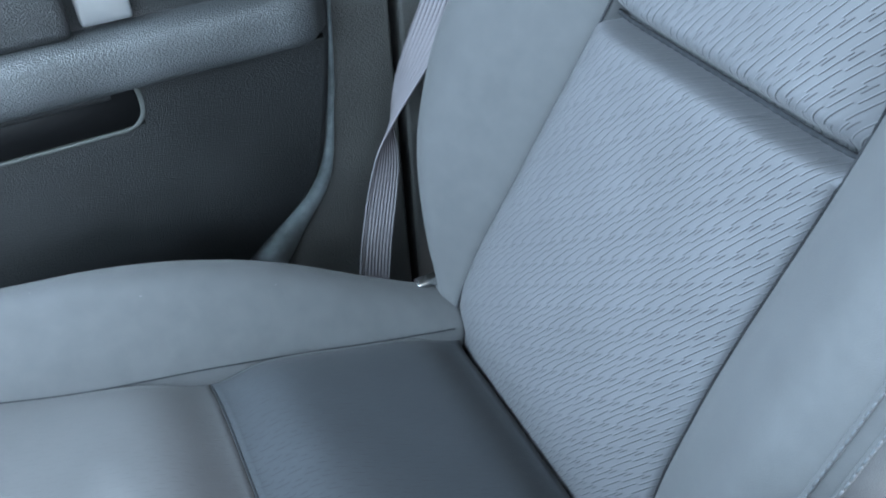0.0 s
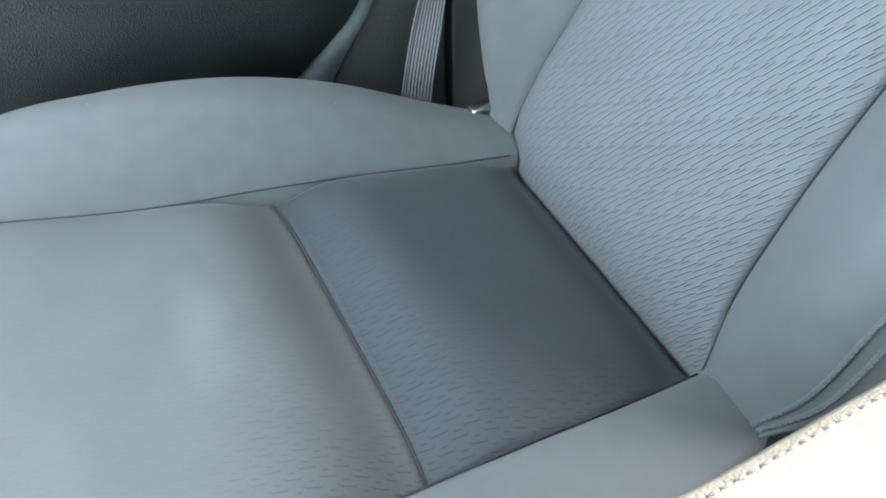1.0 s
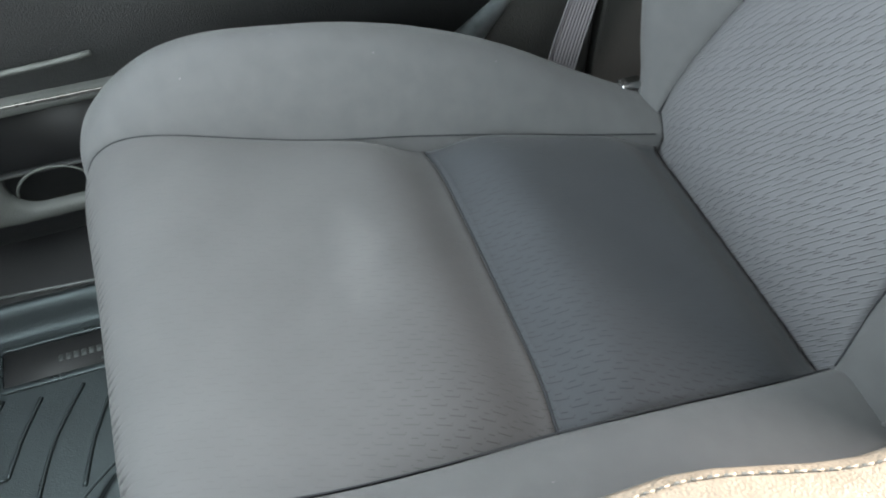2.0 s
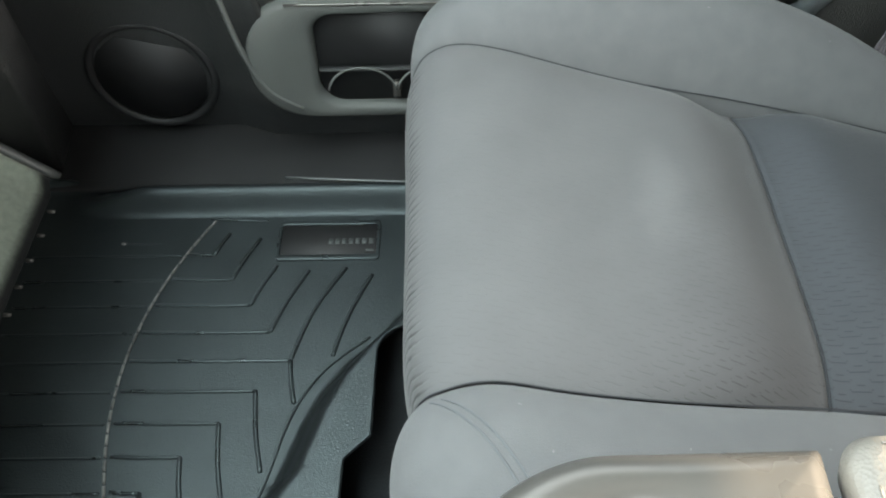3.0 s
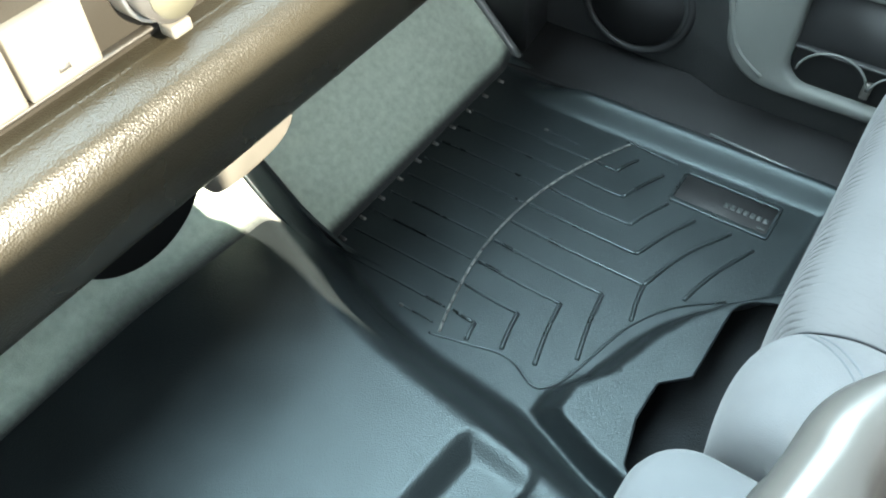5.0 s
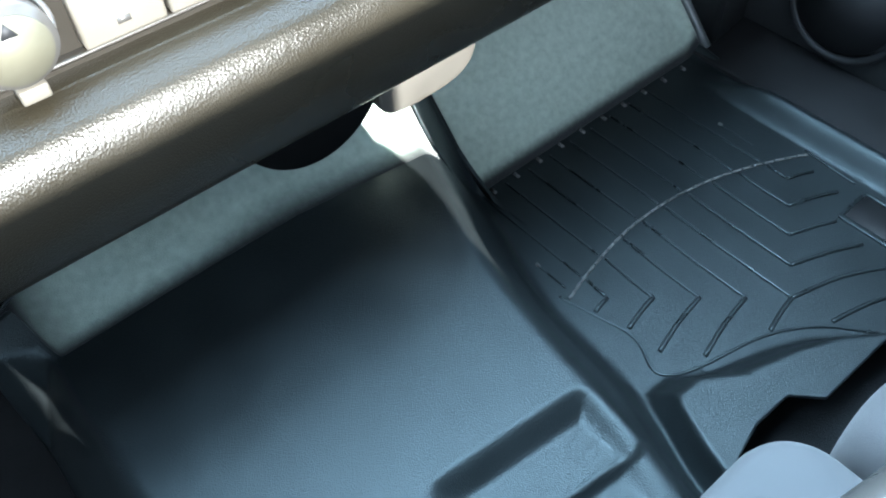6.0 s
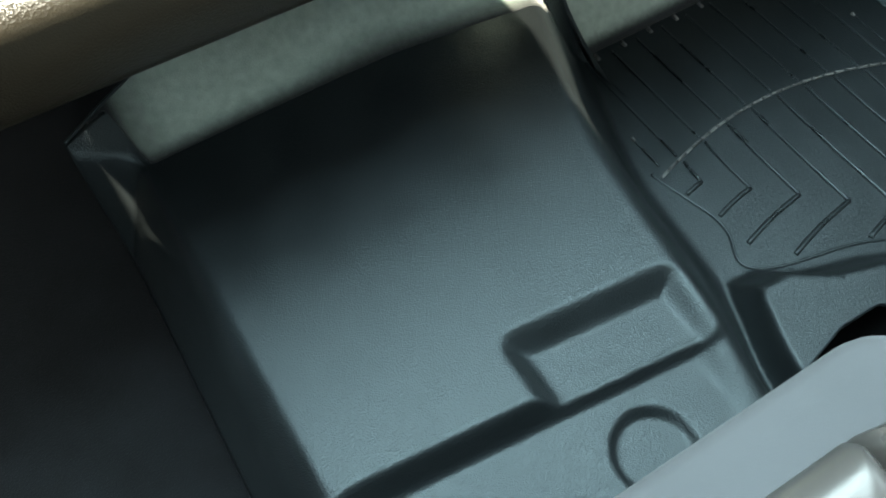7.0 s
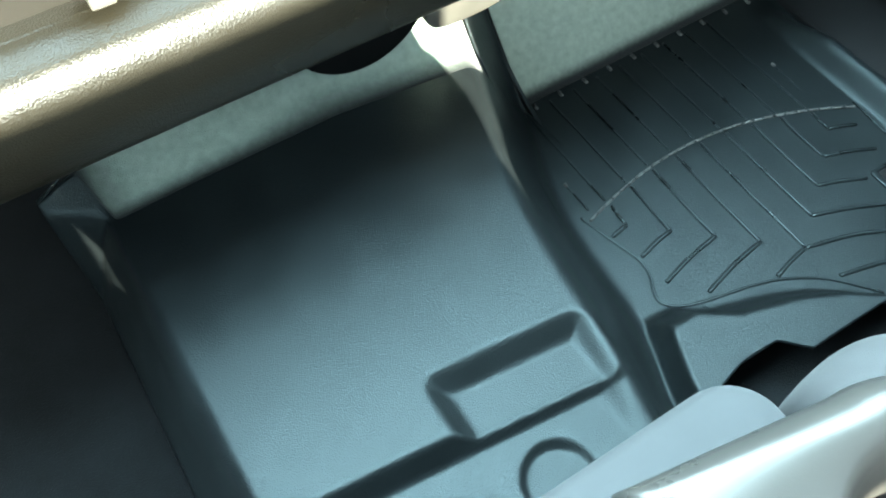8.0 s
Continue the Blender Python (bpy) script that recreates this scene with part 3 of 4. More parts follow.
def mat_height(x, y):
    foot, edge = foot_x(y), ridge_x(y)
    # hump over the gearbox tunnel, climbing to the bulkhead
    crown = 0.165 + 0.006 * np.cos((x + 0.5) * 6)
    bend = y - 0.712
    climb = 0.80 * np.where(bend > 0.02, bend, np.where(bend > -0.02, (bend + 0.02) ** 2 / 0.08, 0))
    hump = crown + climb
    # lower rear ledge, shallow tray and round recess
    slope = y - 0.283 + 0.11 * (x + 0.6)
    ledge = step(0.010, -0.010, slope) * step(-0.70, -0.66, x) * (1 - step(-0.350, -0.300, x))
    dx, dy = np.abs(x + 0.408) - 0.096, np.abs(y - 0.2885 + 0.10 * (x + 0.408)) - 0.0505
    away = np.hypot(np.clip(dx + 0.02, 0, None), np.clip(dy + 0.02, 0, None)) - 0.02 + np.minimum(np.maximum(dx, dy) + 0.02, 0)
    tray = 1 - step(-0.028, 0.002, away)
    hump = hump - np.maximum(0.021 * tray, 0.033 * ledge)
    hump = hump - 0.009 * (1 - step(0.033, 0.0415, np.hypot(x + 0.432, y - 0.196)))
    wall = step(0, 1, (foot - x) / (foot - edge + 0.014))
    # passenger floor, climbing steeply past the crease
    toe = y - 0.698
    floor = 1.0 * np.where(toe > 0.004, toe, np.where(toe > -0.004, (toe + 0.004) ** 2 / 0.016, 0))
    z = floor * (1 - wall) + hump * wall
    # left flank, flaring outwards at the front corner
    flare = 0.085 * step(0.700, 0.752, y)
    flank = step(0.685 + flare, 0.775 + 1.3 * flare, -x)
    z = z * (1 - flank) + climb * flank * 0.6
    # raised side next to the door sill
    side = step(0.318, 0.346, x) * (1 - step(0.352, 0.374, x))
    z = z + 0.034 * side * (1 - step(0.52, 0.66, y)) + 0.018 * np.exp(-(((x - 0.385) / 0.012) ** 2)) * step(0.6, 0.7, y)
    # rear lip
    rear = np.interp(x, [-0.24, -0.15, -0.109, -0.029, 0.018, 0.06, 0.102, 0.14, 0.4], [0.33, 0.325, 0.297, 0.272, 0.250, 0.220, 0.178, 0.150, 0.135])
    lip = 0.052 * step(0.0, 0.045, rear - y)
    return np.maximum(z, lip * step(foot - 0.006, foot + 0.010, x))


def rear_edge(x):
    return np.interp(x, [-0.30, -0.21, -0.15, -0.095, -0.066, 0.05, 0.074, 0.092, 0.4], [0.10, 0.193, 0.207, 0.206, 0.176, 0.174, 0.166, 0.128, 0.118])


def top_edge(x):
    return ease(x, [-0.80, -0.75, -0.687, -0.615, -0.52, -0.44, -0.2, -0.14], [0.728, 0.744, 0.764, 0.783, 0.80, 0.86, 0.86, 0.95])


def crease(x):
    """Where the dark mat ends against its pale upper slope."""
    return np.interp(x, [-0.80, -0.75, -0.70, -0.688, -0.40, -0.27, -0.19, -0.184, -0.109, -0.104, 0.42], [0.728, 0.744, 0.755, 0.712, 0.712, 0.702, 0.694, 0.80, 0.84, 0.698, 0.698])


def moulded(x0, x1, low, high, rows, up=0.0, wide=0.0035):
    xs = np.arange(x0, x1, wide)
    v = np.linspace(0, 1, rows)[:, None]
    gx = np.repeat(xs[None], rows, 0)
    gy = low(xs)[None] * (1 - v) + high(xs)[None] * v
    if up:
        # the lower edge and the left end tuck in under the rubber
        up = up - 0.0026 * np.maximum(1 - step(0.0, 0.03, v), 1 - step(0.0, 0.012, gx - x0))
    return sheet(np.stack([gx, gy, mat_height(gx, gy) + up], -1))


mat = thing("floor_mat", "black moulded rubber floor mat with raised ribs, over hump and footwell", "floor mat")
part("mat_sheet", thick(moulded(-0.752, 0.412, rear_edge, crease, 190), 0.005), rubber, mat, "grained black rubber sheet")


def slope_top(x):
    return np.maximum(top_edge(x), crease(x) + 0.002)


# upper mat slopes, lit by their colour instead of by reflection
tagged(finish("hump_lit_slope", thick(moulded(-0.722, -0.190, lambda x: np.minimum(crease(x) - 0.020 + 0.05 * step(0.68, 0.735, -x), slope_top(x) - 0.004), slope_top, 60, 0.0015, 0.004), 0.01), hump_lit_slope), "grey-green upper slope of the mat on the hump, its light painted in", "carpet", kind="structure")
tagged(finish("footwell_lit_slope", thick(moulded(-0.104, 0.412, lambda x: crease(x) - 0.003, slope_top, 60, 0.0015, 0.004), 0.01), toe_lit_slope), "grey-green mat slope climbing the bulkhead, its light painted in", "carpet", kind="structure")


def on_mat(x, y, up=0.0):
    return (x, y, float(mat_height(np.array(x), np.array(y))) + up)


def rib(points, radius=0.0030, up=0.0010, count=None, mat_of=None):
    line = np.asarray(spline(points, count) if count else points, float)
    far = np.r_[0, np.linalg.norm(np.diff(line, axis=0), axis=1).cumsum()]
    at = np.linspace(0, far[-1], max(4, int(far[-1] / 0.006)))
    line = np.stack([np.interp(at, far, line[:, 0]), np.interp(at, far, line[:, 1])], 1)
    return part("rib", tube([on_mat(x, y, up) for x, y in line], radius, 8, 0.8), mat_of or rubber_line, mat)


def arc_y(x):
    return 0.511 - 1.02 * (x - 0.03) ** 2 + 0.3 * min(0, x + 0.05) ** 2


rim_line = [(x, float(top_edge(np.array(x))) - 0.001) for x in np.linspace(-0.7515, -0.53, 60)]
part("edge_bead", tube([on_mat(x, y, 0.002) for x, y in rim_line], 0.0018, 8), rubber_line, mat, "glossy bead along the upper edge")
PITCH = 0.0446
LEGS_RIGHT = (0.165, 0.112, 0.074, 0.081, 0.044)
LEGS_LEFT = (0.063, 0.110, 0.102, 0.060, 0.028)
for k in range(-4, 5):
    x = 0.066 + PITCH * k
    tip = 0.293 + (0.0325 * k if k >= 0 else 0.0393 * -k)
    # line from the front edge to the chevron's corner, and its leg
    rib([on for on in [(x, 0.688), (x, 0.6), (x, arc_y(x) + 0.006)]], 0.0017, 0.0010)
    rib([(x + 0.002, arc_y(x) - 0.006), (x, (tip + arc_y(x)) / 2), (x, tip)], 0.0024, 0.0012)
    if k >= 0:
        n = LEGS_RIGHT[k]
        bow = 0.012 if k == 0 else 0.0
        rib([(x, tip), (x + 0.48 * n, tip - 0.17 * n + bow * 0.4), (x + 0.92 * n, tip - 0.38 * n)], count=12)
    if k <= 0:
        n = LEGS_LEFT[-k]
        rib([(x, tip), (x - 0.5 * n, tip - 0.07 * n), (x - n, tip - 0.19 * n)], 0.0030, count=10)
rib([(0.205, 0.193), (0.135, 0.222), (0.072, 0.238)], count=10)
rib([(-0.142, 0.545), (-0.1415, 0.497)], 0.0014)
rib([(0.268, 0.557), (0.266, 0.50)], 0.0012)
# stitched-looking arc: short raised dashes
for x in np.arange(-0.15, 0.31, 0.0165):
    rib([(x, arc_y(x)), (x + 0.0135, arc_y(x + 0.0135))], 0.0021, 0.0018, mat_of=scuffed)
rib([(0.314, 0.440), (0.311, 0.40), (0.308, 0.352)], 0.0016, count=6)
# rim line round the rear of the ribbed field
rib([(-0.158, 0.492), (-0.143, 0.435), (-0.134, 0.400), (-0.137, 0.372), (-0.152, 0.340), (-0.140, 0.320), (-0.105, 0.305), (-0.029, 0.287), (0.018, 0.268), (0.06, 0.238), (0.10, 0.190)], 0.002, count=50)
# studs along the front crease
for k in range(10):
    x = -0.093 + 0.0474 * k
    y = 0.692 - 0.00018 * (k - 4) ** 2
    part("stud", tube([on_mat(x, y - 0.006, 0.0015), on_mat(x, y + 0.004, 0.002)], 0.0028, 8), scuffed, mat)
for x, y in ((-0.142, 0.548), (0.268, 0.560)):
    part("stud", tube([on_mat(x, y - 0.003, 0.0012), on_mat(x, y + 0.003, 0.0015)], 0.0024, 8), scuffed, mat)
# name plate
plate = part("name_plate", ring(rounded(0.232, 0.306, 0.184, 0.334, 0.006), rounded(0.241, 0.298, 0.189, 0.329, 0.004), 2, -0.001, 0.0035, 0.001), rubber_line, mat, "raised rectangular plate frame")
part("plate_field", box(0.2415, 0.2975, 0.1895, 0.3285, -0.002, 0.0009, 0.0003, 1), black, plate, "smooth dark field of the plate")
for k in range(7):
    part("letter_bar", box(0.262, 0.272, 0.194 + 0.0098 * k, 0.2005 + 0.0098 * k, 0.0006, 0.0018, 0.0004, 1), lettering, plate, "grey bar of worn lettering")
part("letter_bar", box(0.248, 0.252, 0.193, 0.205, 0.0006, 0.0018, 0.0004, 1), lettering, plate)

# ---- centre seat folded into a console ----
console = thing("folded_centre_seat", "folded centre seat with silver cup tray and pale leather armrest", "console")


def cushion_block(x0, x1, y0, y1, z0, z1, r, crown=0.012, thin=False):
    """A soft block with a rounded plan and a slightly domed top."""
    rows = []
    slim = ((0.05, z0), (0.012, z0 + 0.002), (0.002, z0 + 0.009), (0.0, z1 - 0.012), (0.004, z1 - 0.004), (0.012, z1), (0.03, z1 + 0.004), (0.09, z1 + crown), (0.135, z1 + crown * 1.3))
    for t, z in slim if thin else ((0.03, z0), (0.0, z0 + 0.02), (0.0, z1 - 0.024), (0.003, z1 - 0.012), (0.010, z1 - 0.003), (0.026, z1 + 0.001), (0.09, z1 + crown), (0.135, z1 + crown * 1.3)):
        t = min(t, (x1 - x0) / 2 - 0.004)
        rows.append([(x, y, z) for x, y in rounded(x0 + t, x1 - t, y0 + t, y1 - t, max(r - t * 0.6, 0.003), 10)])
    bm = sheet(rows, loop=True, caps=True)
    bmesh.ops.recalc_face_normals(bm, faces=bm.faces[:])
    return bm


part("cushion", cushion_block(-0.775, -0.312, -0.45, 0.163, 0.17, 0.348, 0.046), pale_cloth, console, "pale grey cloth cushion under the tray")


def tray_half(x0, x1, y0, y1, cx, cy, round_right):
    """Half of the tray top: an outline that falls to the sides, round a funnel-shaped cup hole."""
    outline = []
    r = 0.085
    for a in np.linspace(0, 90, 16):
        outline.append((x1 - r + r * math.cos(radians(a)), y1 - r + r * math.sin(radians(a))) if round_right else None)
    if not round_right:
        outline = [(x1, y1 - 0.002)]
    else:
        outline.append((x0, y1 + 0.020))
    poly = ([(x1, y0)] + outline + ([(x0, y1)] if not round_right else []) + [(x0, y0)])
    dense = []
    for p, q in zip(poly, poly[1:] + poly[:1]):
        for f in np.linspace(0, 1, 24, endpoint=False):
            dense.append((p[0] + (q[0] - p[0]) * f, p[1] + (q[1] - p[1]) * f))
    dense = np.array(dense)
    ang = np.arctan2(dense[:, 1] - cy, dense[:, 0] - cx)
    rad = np.hypot(dense[:, 1] - cy, dense[:, 0] - cx)
    order = np.argsort(ang)
    want = np.linspace(-math.pi, math.pi, 320, endpoint=False)
    rim = np.interp(want, ang[order], rad[order], period=2 * math.pi)
    rows = []
    for off, z in ((0.004, 0.455), (0.0, 0.47), (0.0, 0.545), (-0.004, 0.556), (-0.012, 0.563), (-0.02, 0.565)):
        rows.append([(cx + (q + off) * math.cos(a), cy + (q + off) * math.sin(a), z) for a, q in zip(want, rim)])
    for hole, z in ((0.066, 0.564), (0.062, 0.561), (0.056, 0.548), (0.050, 0.530), (0.046, 0.520), (0.044, 0.50), (0.043, 0.47), (0.002, 0.468)):
        rows.append([(cx + min(hole, q - 0.004) * math.cos(a), cy + min(hole, q - 0.004) * math.sin(a), z) for a, q in zip(want, rim)])
    bm = sheet(rows, loop=True)
    bmesh.ops.recalc_face_normals(bm, faces=bm.faces[:])
    return bm


tray = part("tray", join([tray_half(-0.53, -0.325, -0.094, 0.090, -0.415, -0.003, True), tray_half(-0.775, -0.5305, -0.094, 0.112, -0.65, -0.003, False)]), silver, console, "silver plastic cup tray")
for x in (-0.415, -0.65):
    part("cup_liner", disc(x, -0.003, 0.478, 0.0425, 2, 0.012), black, tray, "black rubber bottom of the cup holder")
part("tray_back", join([box(-0.76, -0.365, -0.50, -0.10, 0.36, 0.530, 0.01, 3), box(-0.76, -0.365, -0.0995, 0.07, 0.36, 0.462, 0.01, 3)]), trim_grey, console, "grey folded seat back below the tray")
def taper(y):
    """How far the armrest's side draws in towards its rear."""
    return 0.024 * float(step(0.19, 0.31, -y))


pad = cushion_block(-0.775, -0.316, -0.52, -0.102, 0.528, 0.558, 0.022, 0.010, True)
bmesh.ops.subdivide_edges(pad, edges=[e for e in pad.edges if abs(e.verts[0].co.y - e.verts[1].co.y) > 0.2], cuts=14)
for v in pad.verts:
    if v.co.x > -0.5:
        v.co.x -= taper(v.co.y)
part("armrest", pad, leather, console, "pale leather armrest pad")
bits = []
for y in np.arange(-0.50, -0.125, 0.0085):
    bits.append(tube([(-0.325 - taper(y), y, 0.5578), (-0.325 - taper(y + 0.0055), y + 0.0055, 0.5578)], 0.0008, 5))
for x in np.arange(-0.70, -0.35, 0.0085):
    bits.append(tube([(x, -0.1125, 0.5578), (x + 0.0055, -0.1125, 0.5578)], 0.0008, 5))
tagged(part("stitching", join(bits), leather, console, "pale stitches round the leather"), kind="stuff")

# ---- dashboard ----
dash = thing("dashboard", "grained grey-brown dashboard with a padded lower roll", "dashboard")
PAD = spline([(0.72, 0.43), (0.62, 0.420), (0.568, 0.411), (0.538, 0.428), (0.524, 0.465), (0.522, 0.495), (0.525, 0.514), (0.533, 0.528), (0.545, 0.536), (0.558, 0.540), (0.58, 0.541), (0.72, 0.540)], 80)
part("lower_pad", extrude(PAD, 0, -1.45, -0.052, 20), dash_skin, dash, "padded grained roll along the lower dash")
KNEE = spline([(0.74, 0.44), (0.63, 0.428), (0.572, 0.426), (0.545, 0.445), (0.532, 0.48), (0.54, 0.52), (0.56, 0.56), (0.59, 0.62), (0.72, 0.64)], 40)
part("knee_panel", extrude(KNEE, 0, -0.046, 0.62, 14), knee_skin, dash, "smooth panel below the glove box")
BIN = rounded(-0.275, -0.100, 0.512, 0.69, 0.012)
part("face", join([box(-1.45, -0.2752, 0.575, 0.72, 0.48, 0.86, 0.004), box(-0.0998, 0.62, 0.575, 0.72, 0.48, 0.86, 0.004), box(-0.2752, -0.0998, 0.575, 0.72, 0.48, 0.511, 0.0), box(-0.2752, -0.0998, 0.575, 0.72, 0.691, 0.86, 0.0)]), dash_panel, dash, "smooth pale panel of the centre stack")
bin_frame = part("bin_frame", ring(BIN, rounded(-0.258, -0.117, 0.533, 0.675, 0.008), 1, 0.60, 0.566, 0.005), dash_panel, dash, "pale rounded frame round the open bin")
part("bin_bead", ring(rounded(-0.268, -0.107, 0.519, 0.683, 0.01), rounded(-0.263, -0.112, 0.524, 0.678, 0.01), 1, 0.57, 0.562, 0.001), dash_skin, bin_frame, "thin darker bead")
part("bin_inside", box(-0.262, -0.112, 0.60, 0.71, 0.525, 0.685, 0.003), black, dash, "dark inside of the open bin")
part("top", box(-1.55, 0.65, 0.585, 1.15, 0.84, 0.9, 0.01), black, dash)
panel = part("climate_panel", ring(rounded(-0.635, -0.305, 0.548, 0.64, 0.01), rounded(-0.630, -0.310, 0.552, 0.636, 0.008), 1, 0.58, 0.568, 0.002), dash_panel, dash, "raised frame round the climate controls")
for k in range(3):
    x0 = -0.571 + 0.0595 * k
    part("button", box(x0, x0 + 0.057, 0.5645, 0.58, 0.553, 0.605, 0.003), cream, panel, "cream push button")
    part("button_mark", box(x0 + 0.024, x0 + 0.033, 0.5640, 0.566, 0.563, 0.567, 0), silver, panel)
for x in (-0.612, -0.342):
    knob = part("knob", disc(x, 0.556, 0.588, 0.026, 1, 0.03, 40, 0.003), silver, panel, "round silver knob")
    part("knob_ring", ring([(x + 0.030 * math.cos(a), 0.588 + 0.030 * math.sin(a)) for a in np.linspace(0, 6.2832, 40, endpoint=False)], [(x + 0.0265 * math.cos(a), 0.588 + 0.0265 * math.sin(a)) for a in np.linspace(0, 6.2832, 40, endpoint=False)], 1, 0.575, 0.558, 0.001), metal, knob, "bright ring round the knob")
    part("knob_face", disc(x, 0.5405, 0.588, 0.0215, 1, 0.004, 32, 0.001), knob_face, knob, "dark smooth face of the knob")
    part("pointer", extrude([(x - 0.005, 0.598), (x + 0.005, 0.598), (x, 0.607)], 1, 0.5375, 0.5387), black, knob, "black triangular pointer")
    part("tab", box(x - 0.009, x + 0.009, 0.545, 0.560, 0.549, 0.559, 0.002), cream, knob, "pale tab under the knob")
for dx, dz in ((-0.008, -0.006), (0.004, 0.004), (0.004, -0.012)):
    part("knob_mark", box(-0.342 + dx, -0.338 + dx, 0.5395, 0.5415, 0.588 + dz, 0.582 + dz, 0), black, panel)
# bracket under the pad, and the black plate put in for the dark opening
FIN = spline([(-0.168, 0.43), (-0.168, 0.36), (-0.172, 0.312), (-0.195, 0.290), (-0.24, 0.284), (-0.285, 0.287), (-0.302, 0.305), (-0.302, 0.36), (-0.302, 0.43)], 40)
part("under_bracket", extrude(FIN, 1, 0.645, 0.67, 2, 0.004), bracket_grey, dash, "grey-brown curved bracket under the pad")
NOTCH = [(-0.386 + 0.088 * math.cos(a), 0.392 + 0.099 * math.sin(a)) for a in np.linspace(math.pi, 2 * math.pi, 36)] + [(-0.298, 0.43), (-0.474, 0.43)]
part("dark_notch", extrude(NOTCH, 1, 0.634, 0.6445, 2), void_black, dash, "black plate filling the dark opening under the pad")
part("under_cover", box(-0.05, 0.30, 0.60, 0.90, 0.36, 0.428, 0.012, 3), black, dash, "black cover under the dash")

# ---- passenger door ----
door = thing("passenger_door", "black grained door panel with armrest, pull pocket and cup holders", "car door")


def rear_curve(z):
    return ease(z, [0.0, 0.10, 0.18, 0.224, 0.302, 0.427, 0.50, 0.578, 0.8], [-0.16, -0.24, -0.32, -0.366, -0.455, -0.498, -0.510, -0.518, -0.525])


rows = []
for z in np.linspace(0.0, 0.80, 50):
    y0 = rear_curve(z)
    x = np.interp(z, [0.0, 0.1, 0.3, 0.55, 0.8], [0.49, 0.475, 0.462, 0.455, 0.47])
    rows.append([(x + 0.05, y0, z), (x + 0.02, y0 - 0.001, z), (x + 0.006, y0 + 0.004, z), (x, y0 + 0.014, z), (x, -0.02, z), (x, 0.2, z), (x, 0.36, z), (x + 0.025, 0.42, z), (x + 0.028, 0.60, z), (x + 0.03, 0.80, z), (x + 0.03, 0.95, z), (x + 0.13, 0.95, z), (x + 0.13, y0, z)])
bm = sheet(rows, loop=True, caps=True)
bmesh.ops.recalc_face_normals(bm, faces=bm.faces[:])
part("panel", bm, trim_black, door)
ARM = spline([(0.47, 0.541), (0.430, 0.542), (0.421, 0.546), (0.417, 0.560), (0.418, 0.582), (0.424, 0.598), (0.442, 0.606), (0.47, 0.608)], 34)
arm_rows = []
for y in np.linspace(-0.505, 0.32, 30):
    k = 1 - 0.6 * step(0.03, 0.0, y + 0.505) - 0.5 * step(0.0, 0.2, y - 0.12)
    arm_rows.append([(0.47 - (0.47 - x) * k, y, 0.578 + (z - 0.578) * (0.75 + 0.25 * k)) for x, z in ARM])
bm = sheet(arm_rows, loop=True, caps=True)
bmesh.ops.recalc_face_normals(bm, faces=bm.faces[:])
part("armrest", bm, arm_skin, door, "padded black grained armrest")
part("armrest_groove", tube([(0.4545, y, 0.535) for y in np.linspace(-0.50, -0.28, 12)], 0.003, 6), void_black, door)
part("armrest_edge", tube([(0.4540, y, 0.5305) for y in np.linspace(-0.50, -0.275, 12)], 0.0012, 6), trim_grey, door, "thin pale edge below the armrest")
pull = part("pull_pocket", ring(rounded(-0.274, 0.02, 0.476, 0.548, 0.03), rounded(-0.268, 0.015, 0.480, 0.545, 0.026), 0, 0.47, 0.4525, 0.001), trim_grey, door, "grey edge of the pull pocket")
part("pocket_inside", box(0.4535, 0.4565, -0.268, 0.015, 0.482, 0.545, 0), black, pull, "dark inside of the pocket")
part("pocket_ledge", box(0.449, 0.456, -0.24, 0.01, 0.524, 0.531, 0.001, 1), trim_black, pull)
part("handle_cup", box(0.435, 0.46, -0.225, -0.10, 0.607, 0.70, 0.012, 3), trim_black, door, "grained handle recess block")
part("door_lever", box(0.44, 0.455, -0.29, -0.235, 0.615, 0.66, 0.006, 3), metal, door, "bright metal door lever")
part("pocket_lip", tube([(0.446, y, 0.326 + 0.3 * (y - 0.24) ** 2) for y in np.linspace(0.10, 0.36, 14)], 0.004, 8), trim_grey, door, "pale edge of the upper ledge")
# map pocket with cup holders
outer = rounded(0.0, 0.370, 0.080, 0.281, 0.085, 10)
inner = rounded(0.03, 0.268, 0.104, 0.262, 0.035, 10)
pocket = part("map_pocket", ring(outer, inner, 0, 0.50, 0.445, 0.012), trim_grey, door, "grey moulded map pocket")
part("pocket_wall", box(0.4605, 0.4635, 0.03, 0.268, 0.10, 0.265, 0), black, pocket, "dark back wall of the pocket")
part("pocket_edge", tube([(0.444, y, 0.281) for y in np.linspace(0.06, 0.30, 10)], 0.0022, 6), silver, pocket, "thin bright edge")
shelf_z = 0.168
part("cup_shelf", box(0.449, 0.46, 0.03, 0.268, shelf_z - 0.004, shelf_z, 0.001, 1), trim_black, pocket)
for y in (0.207, 0.105):
    pts = [(0.447, y + 0.05 * math.cos(a), 0.128 + 0.045 * math.sin(a)) for a in np.linspace(0.1, math.pi - 0.1, 16)]
    part("cup_rim", tube(pts, 0.002, 6), trim_grey, pocket, "curved rim of a cup holder")
part("cup_post", box(0.446, 0.457, 0.150, 0.163, 0.118, 0.145, 0.003), silver, pocket, "bright post between the cup holders")
SWEEP = spline([(0.30, 0.10), (0.345, 0.135), (0.370, 0.20), (0.385, 0.29), (0.405, 0.40), (0.43, 0.50)], 24)
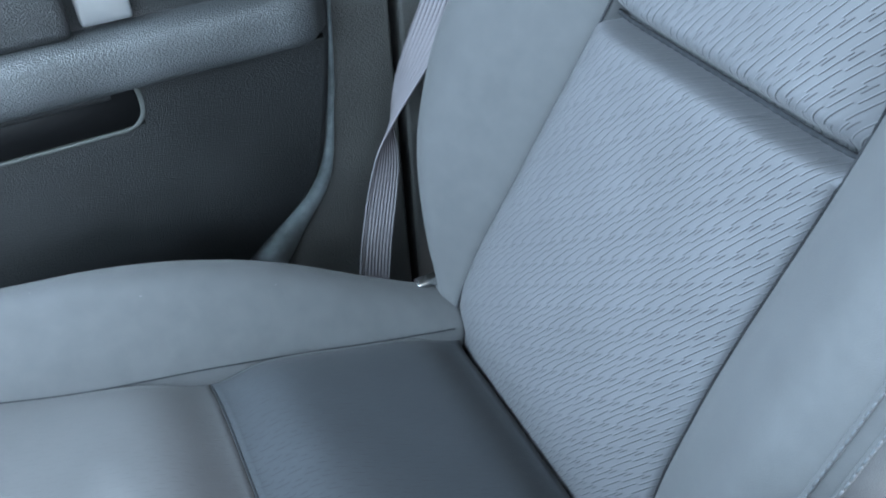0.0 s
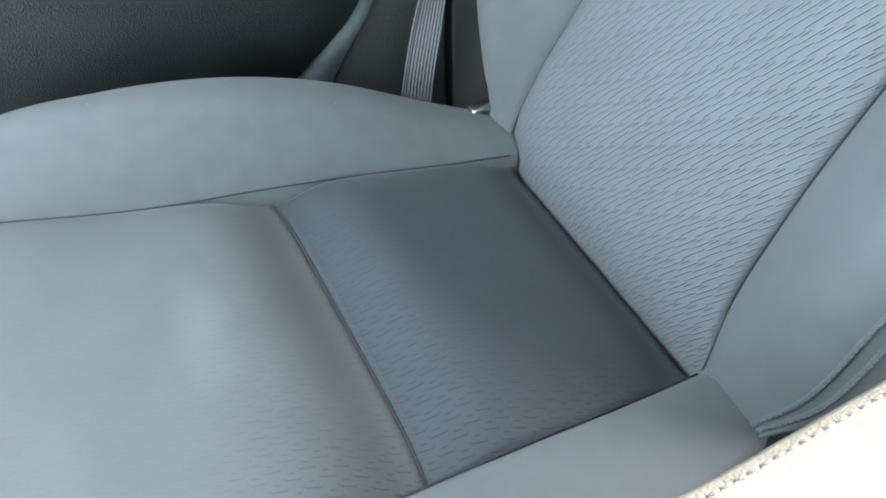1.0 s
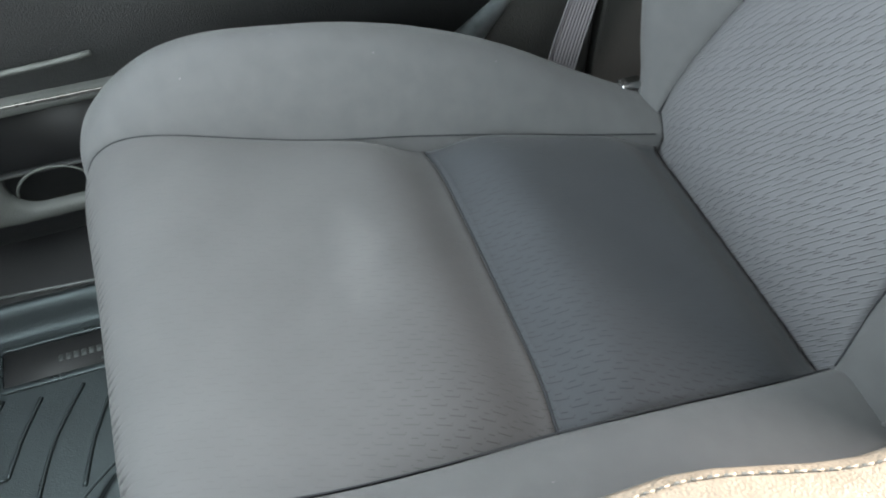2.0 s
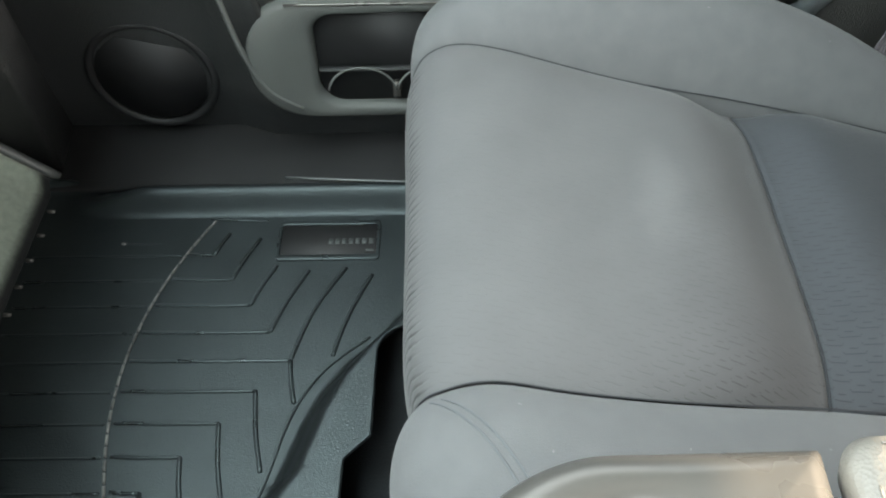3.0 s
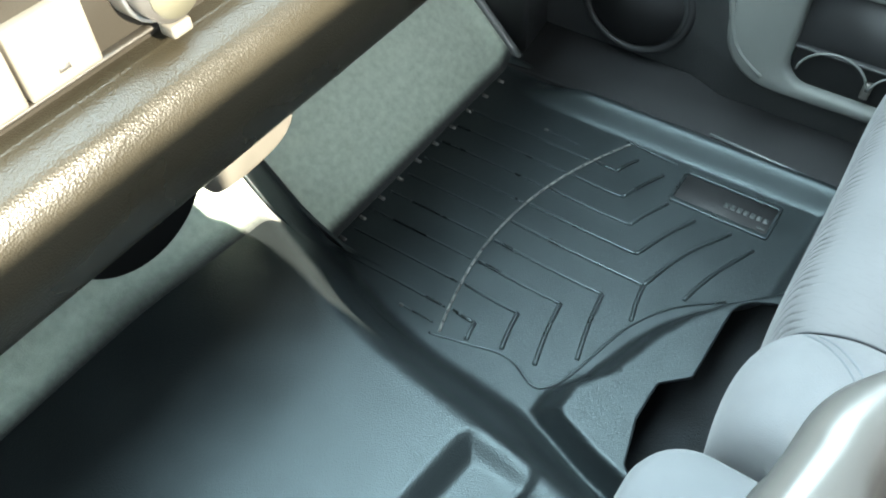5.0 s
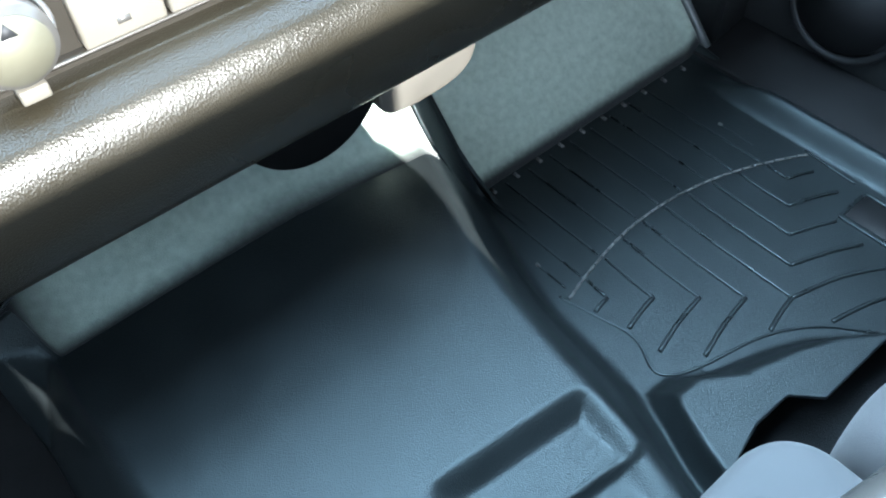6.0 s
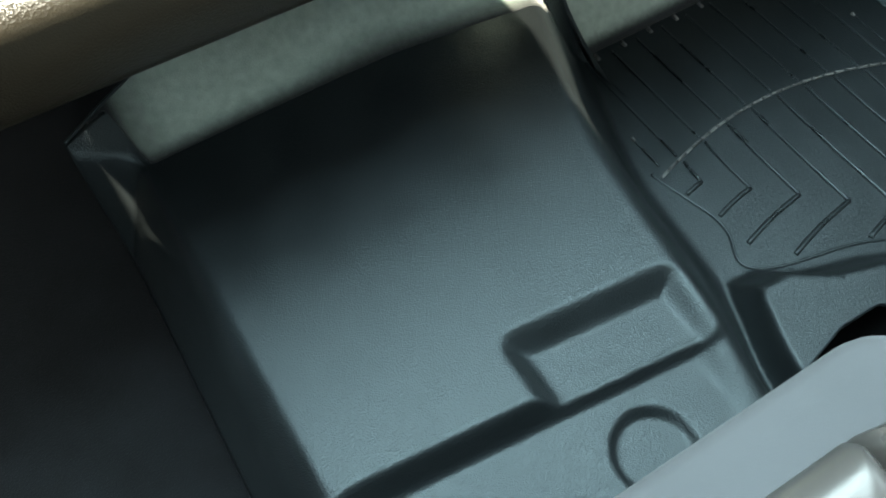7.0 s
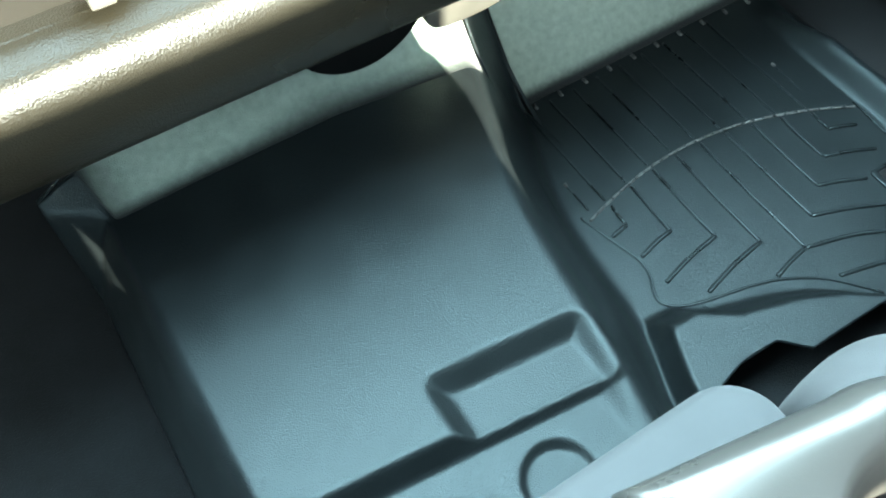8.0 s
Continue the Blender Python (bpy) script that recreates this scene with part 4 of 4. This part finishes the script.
part("pocket_sweep", tube([(0.4475, y, z) for y, z in SWEEP], 0.0045, 8), trim_grey, pocket, "pale edge sweeping up the door")
part("pocket_cheek", extrude(np.r_[SWEEP, [(0.39, 0.50), (0.36, 0.40), (0.335, 0.27)]], 0, 0.448, 0.47), trim_black, pocket)
# loudspeaker
TURN_ROUND = np.linspace(0, 2 * math.pi, 72, endpoint=False)
speaker = part("speaker_ring", ring([(0.532 + 0.100 * math.cos(a), 0.124 + 0.100 * math.sin(a)) for a in TURN_ROUND], [(0.532 + 0.086 * math.cos(a), 0.124 + 0.086 * math.sin(a)) for a in TURN_ROUND], 0, 0.51, 0.493, 0.006), black, door, "round black loudspeaker ring")
part("grille", disc(0.499, 0.534, 0.124, 0.083, 0, 0.006), black, speaker, "black perforated grille")
sill_rows = [[(0.387 - 0.016 * (0.33 - y) / 0.22 - dx, y, 0.012) for y in np.linspace(front, 0.02, 8)] for dx, front in ((0.0, 0.335), (0.009, 0.165), (0.016, 0.150))]
tagged(finish("door_sill", join([box(0.372, 0.69, -0.6, 0.80, -0.03, 0.010, 0.004)]), black), "black ribbed door sill plate", "sill", kind="structure")
for row in sill_rows:
    tagged(finish("sill_strip", tube(row, 0.0020, 6), sill_grey), "thin raised grey strip on the door sill", "trim", kind="structure")
tagged(finish("slope_edge", tube([(0.398, y, y - 0.680) for y in np.linspace(0.690, 0.86, 12)], 0.008, 10), sill_grey), "pale rolled edge beside the footwell slope", "trim", kind="structure")
tagged(finish("kick_panel", extrude(spline([(0.42, 0.69), (0.40, 0.80), (0.42, 0.92), (0.60, 0.95), (0.66, 0.72)], 24), 2, -0.03, 0.44), trim_black), "black grained kick panel beside the footwell", "trim", kind="structure")
# pillar, its rubber strip, and the belt
strip_rows = []
for z in np.linspace(0.06, 0.80, 40):
    y = rear_curve(z)
    wide = ease(z, [0.06, 0.2, 0.26, 0.32, 0.45, 0.8], [0.11, 0.078, 0.052, 0.026, 0.012, 0.010])
    strip_rows.append([(0.50, y - 0.002, z), (0.482, y - 0.004, z), (0.478, y - 0.2 * wide, z), (0.480, y - wide, z), (0.50, y - wide - 0.004, z)])
bm = sheet(strip_rows, loop=True, caps=True)
bmesh.ops.recalc_face_normals(bm, faces=bm.faces[:])
tagged(finish("door_seal", bm, seal_rubber), "dusty blue-grey rubber seal along the curved door edge", "seal", kind="structure")
tagged(finish("pillar_trim", extrude([(0.485, -0.605), (0.485, -0.40), (0.50, -0.25), (0.66, -0.25), (0.66, -0.605)], 2, -0.03, 1.0, 2, 0.006), pillar_skin), "black grained pillar trim behind the door", "trim", kind="structure")
tagged(finish("pillar_rear", extrude([(0.50, -0.95), (0.49, -0.62), (0.66, -0.62), (0.66, -0.95)], 2, -0.03, 1.4, 2, 0.006), pillar_skin), "dark grained trim behind the seat belt", "trim", kind="structure")
belt = thing("seat_belt", "grey-mauve woven seat belt hanging beside the pillar", "seat belt")
CENTRE = spline([(0.435, -0.745, 0.80), (0.43, -0.658, 0.57), (0.425, -0.574, 0.42), (0.42, -0.551, 0.33), (0.415, -0.522, 0.20), (0.41, -0.505, 0.08)], 72)
TURN = spline([(12,), (28,), (108,), (168,), (186,), (188,)], 72)[:, 0]
rows = []
for (x, y, z), a in zip(CENTRE, TURN):
    across = Vector((math.sin(radians(a)), math.cos(radians(a)), 0.15 * math.cos(radians(a))))
    rows.append([Vector((x, y, z)) + across * (k / 54 - 0.5) * 0.046 + Vector((-1, 0, 0)) * 0.0008 * math.cos(2 * math.pi * 9 * k / 54) for k in range(55)])
part("webbing", thick(sheet(rows), 0.0014, (-1, 0, 0)), webbing, belt)
for side in (1, 53):
    part("selvedge", tube([Vector(r[side]) + Vector((-0.0006, 0, 0)) for r in rows], 0.0011, 6), webbing_edge, belt, "darker woven edge of the belt")
part("end_fitting", box(0.245, 0.262, -0.545, -0.515, 0.262, 0.272, 0.003), metal, seat, "small bright metal fitting at the seat corner")
# a few specks of lint on the cloth
for tree, spots in ((near_tree, ((-0.245, 0.01), (-0.238, -0.09), (-0.205, 0.03), (-0.222, 0.066), (-0.230, -0.20), (-0.252, -0.31))), (far_tree, ((0.262, 0.0), (0.285, -0.10), (0.255, -0.20), (0.246, -0.34), (0.300, -0.27)))):
    for x, y in spots:
        hit = tree.ray_cast(Vector((x, y, 0.7)), Vector((0, 0, -1)))[0]
        if hit:
            turn = random.uniform(0, 3)
            tip = hit + Vector((0.0022 * math.cos(turn), 0.0022 * math.sin(turn), 0.0002))
            tagged(finish("lint", tube([hit, tip], 0.00045, 5), webbing), "tiny pale speck of lint on the cloth", "lint", group="lint on the seat")
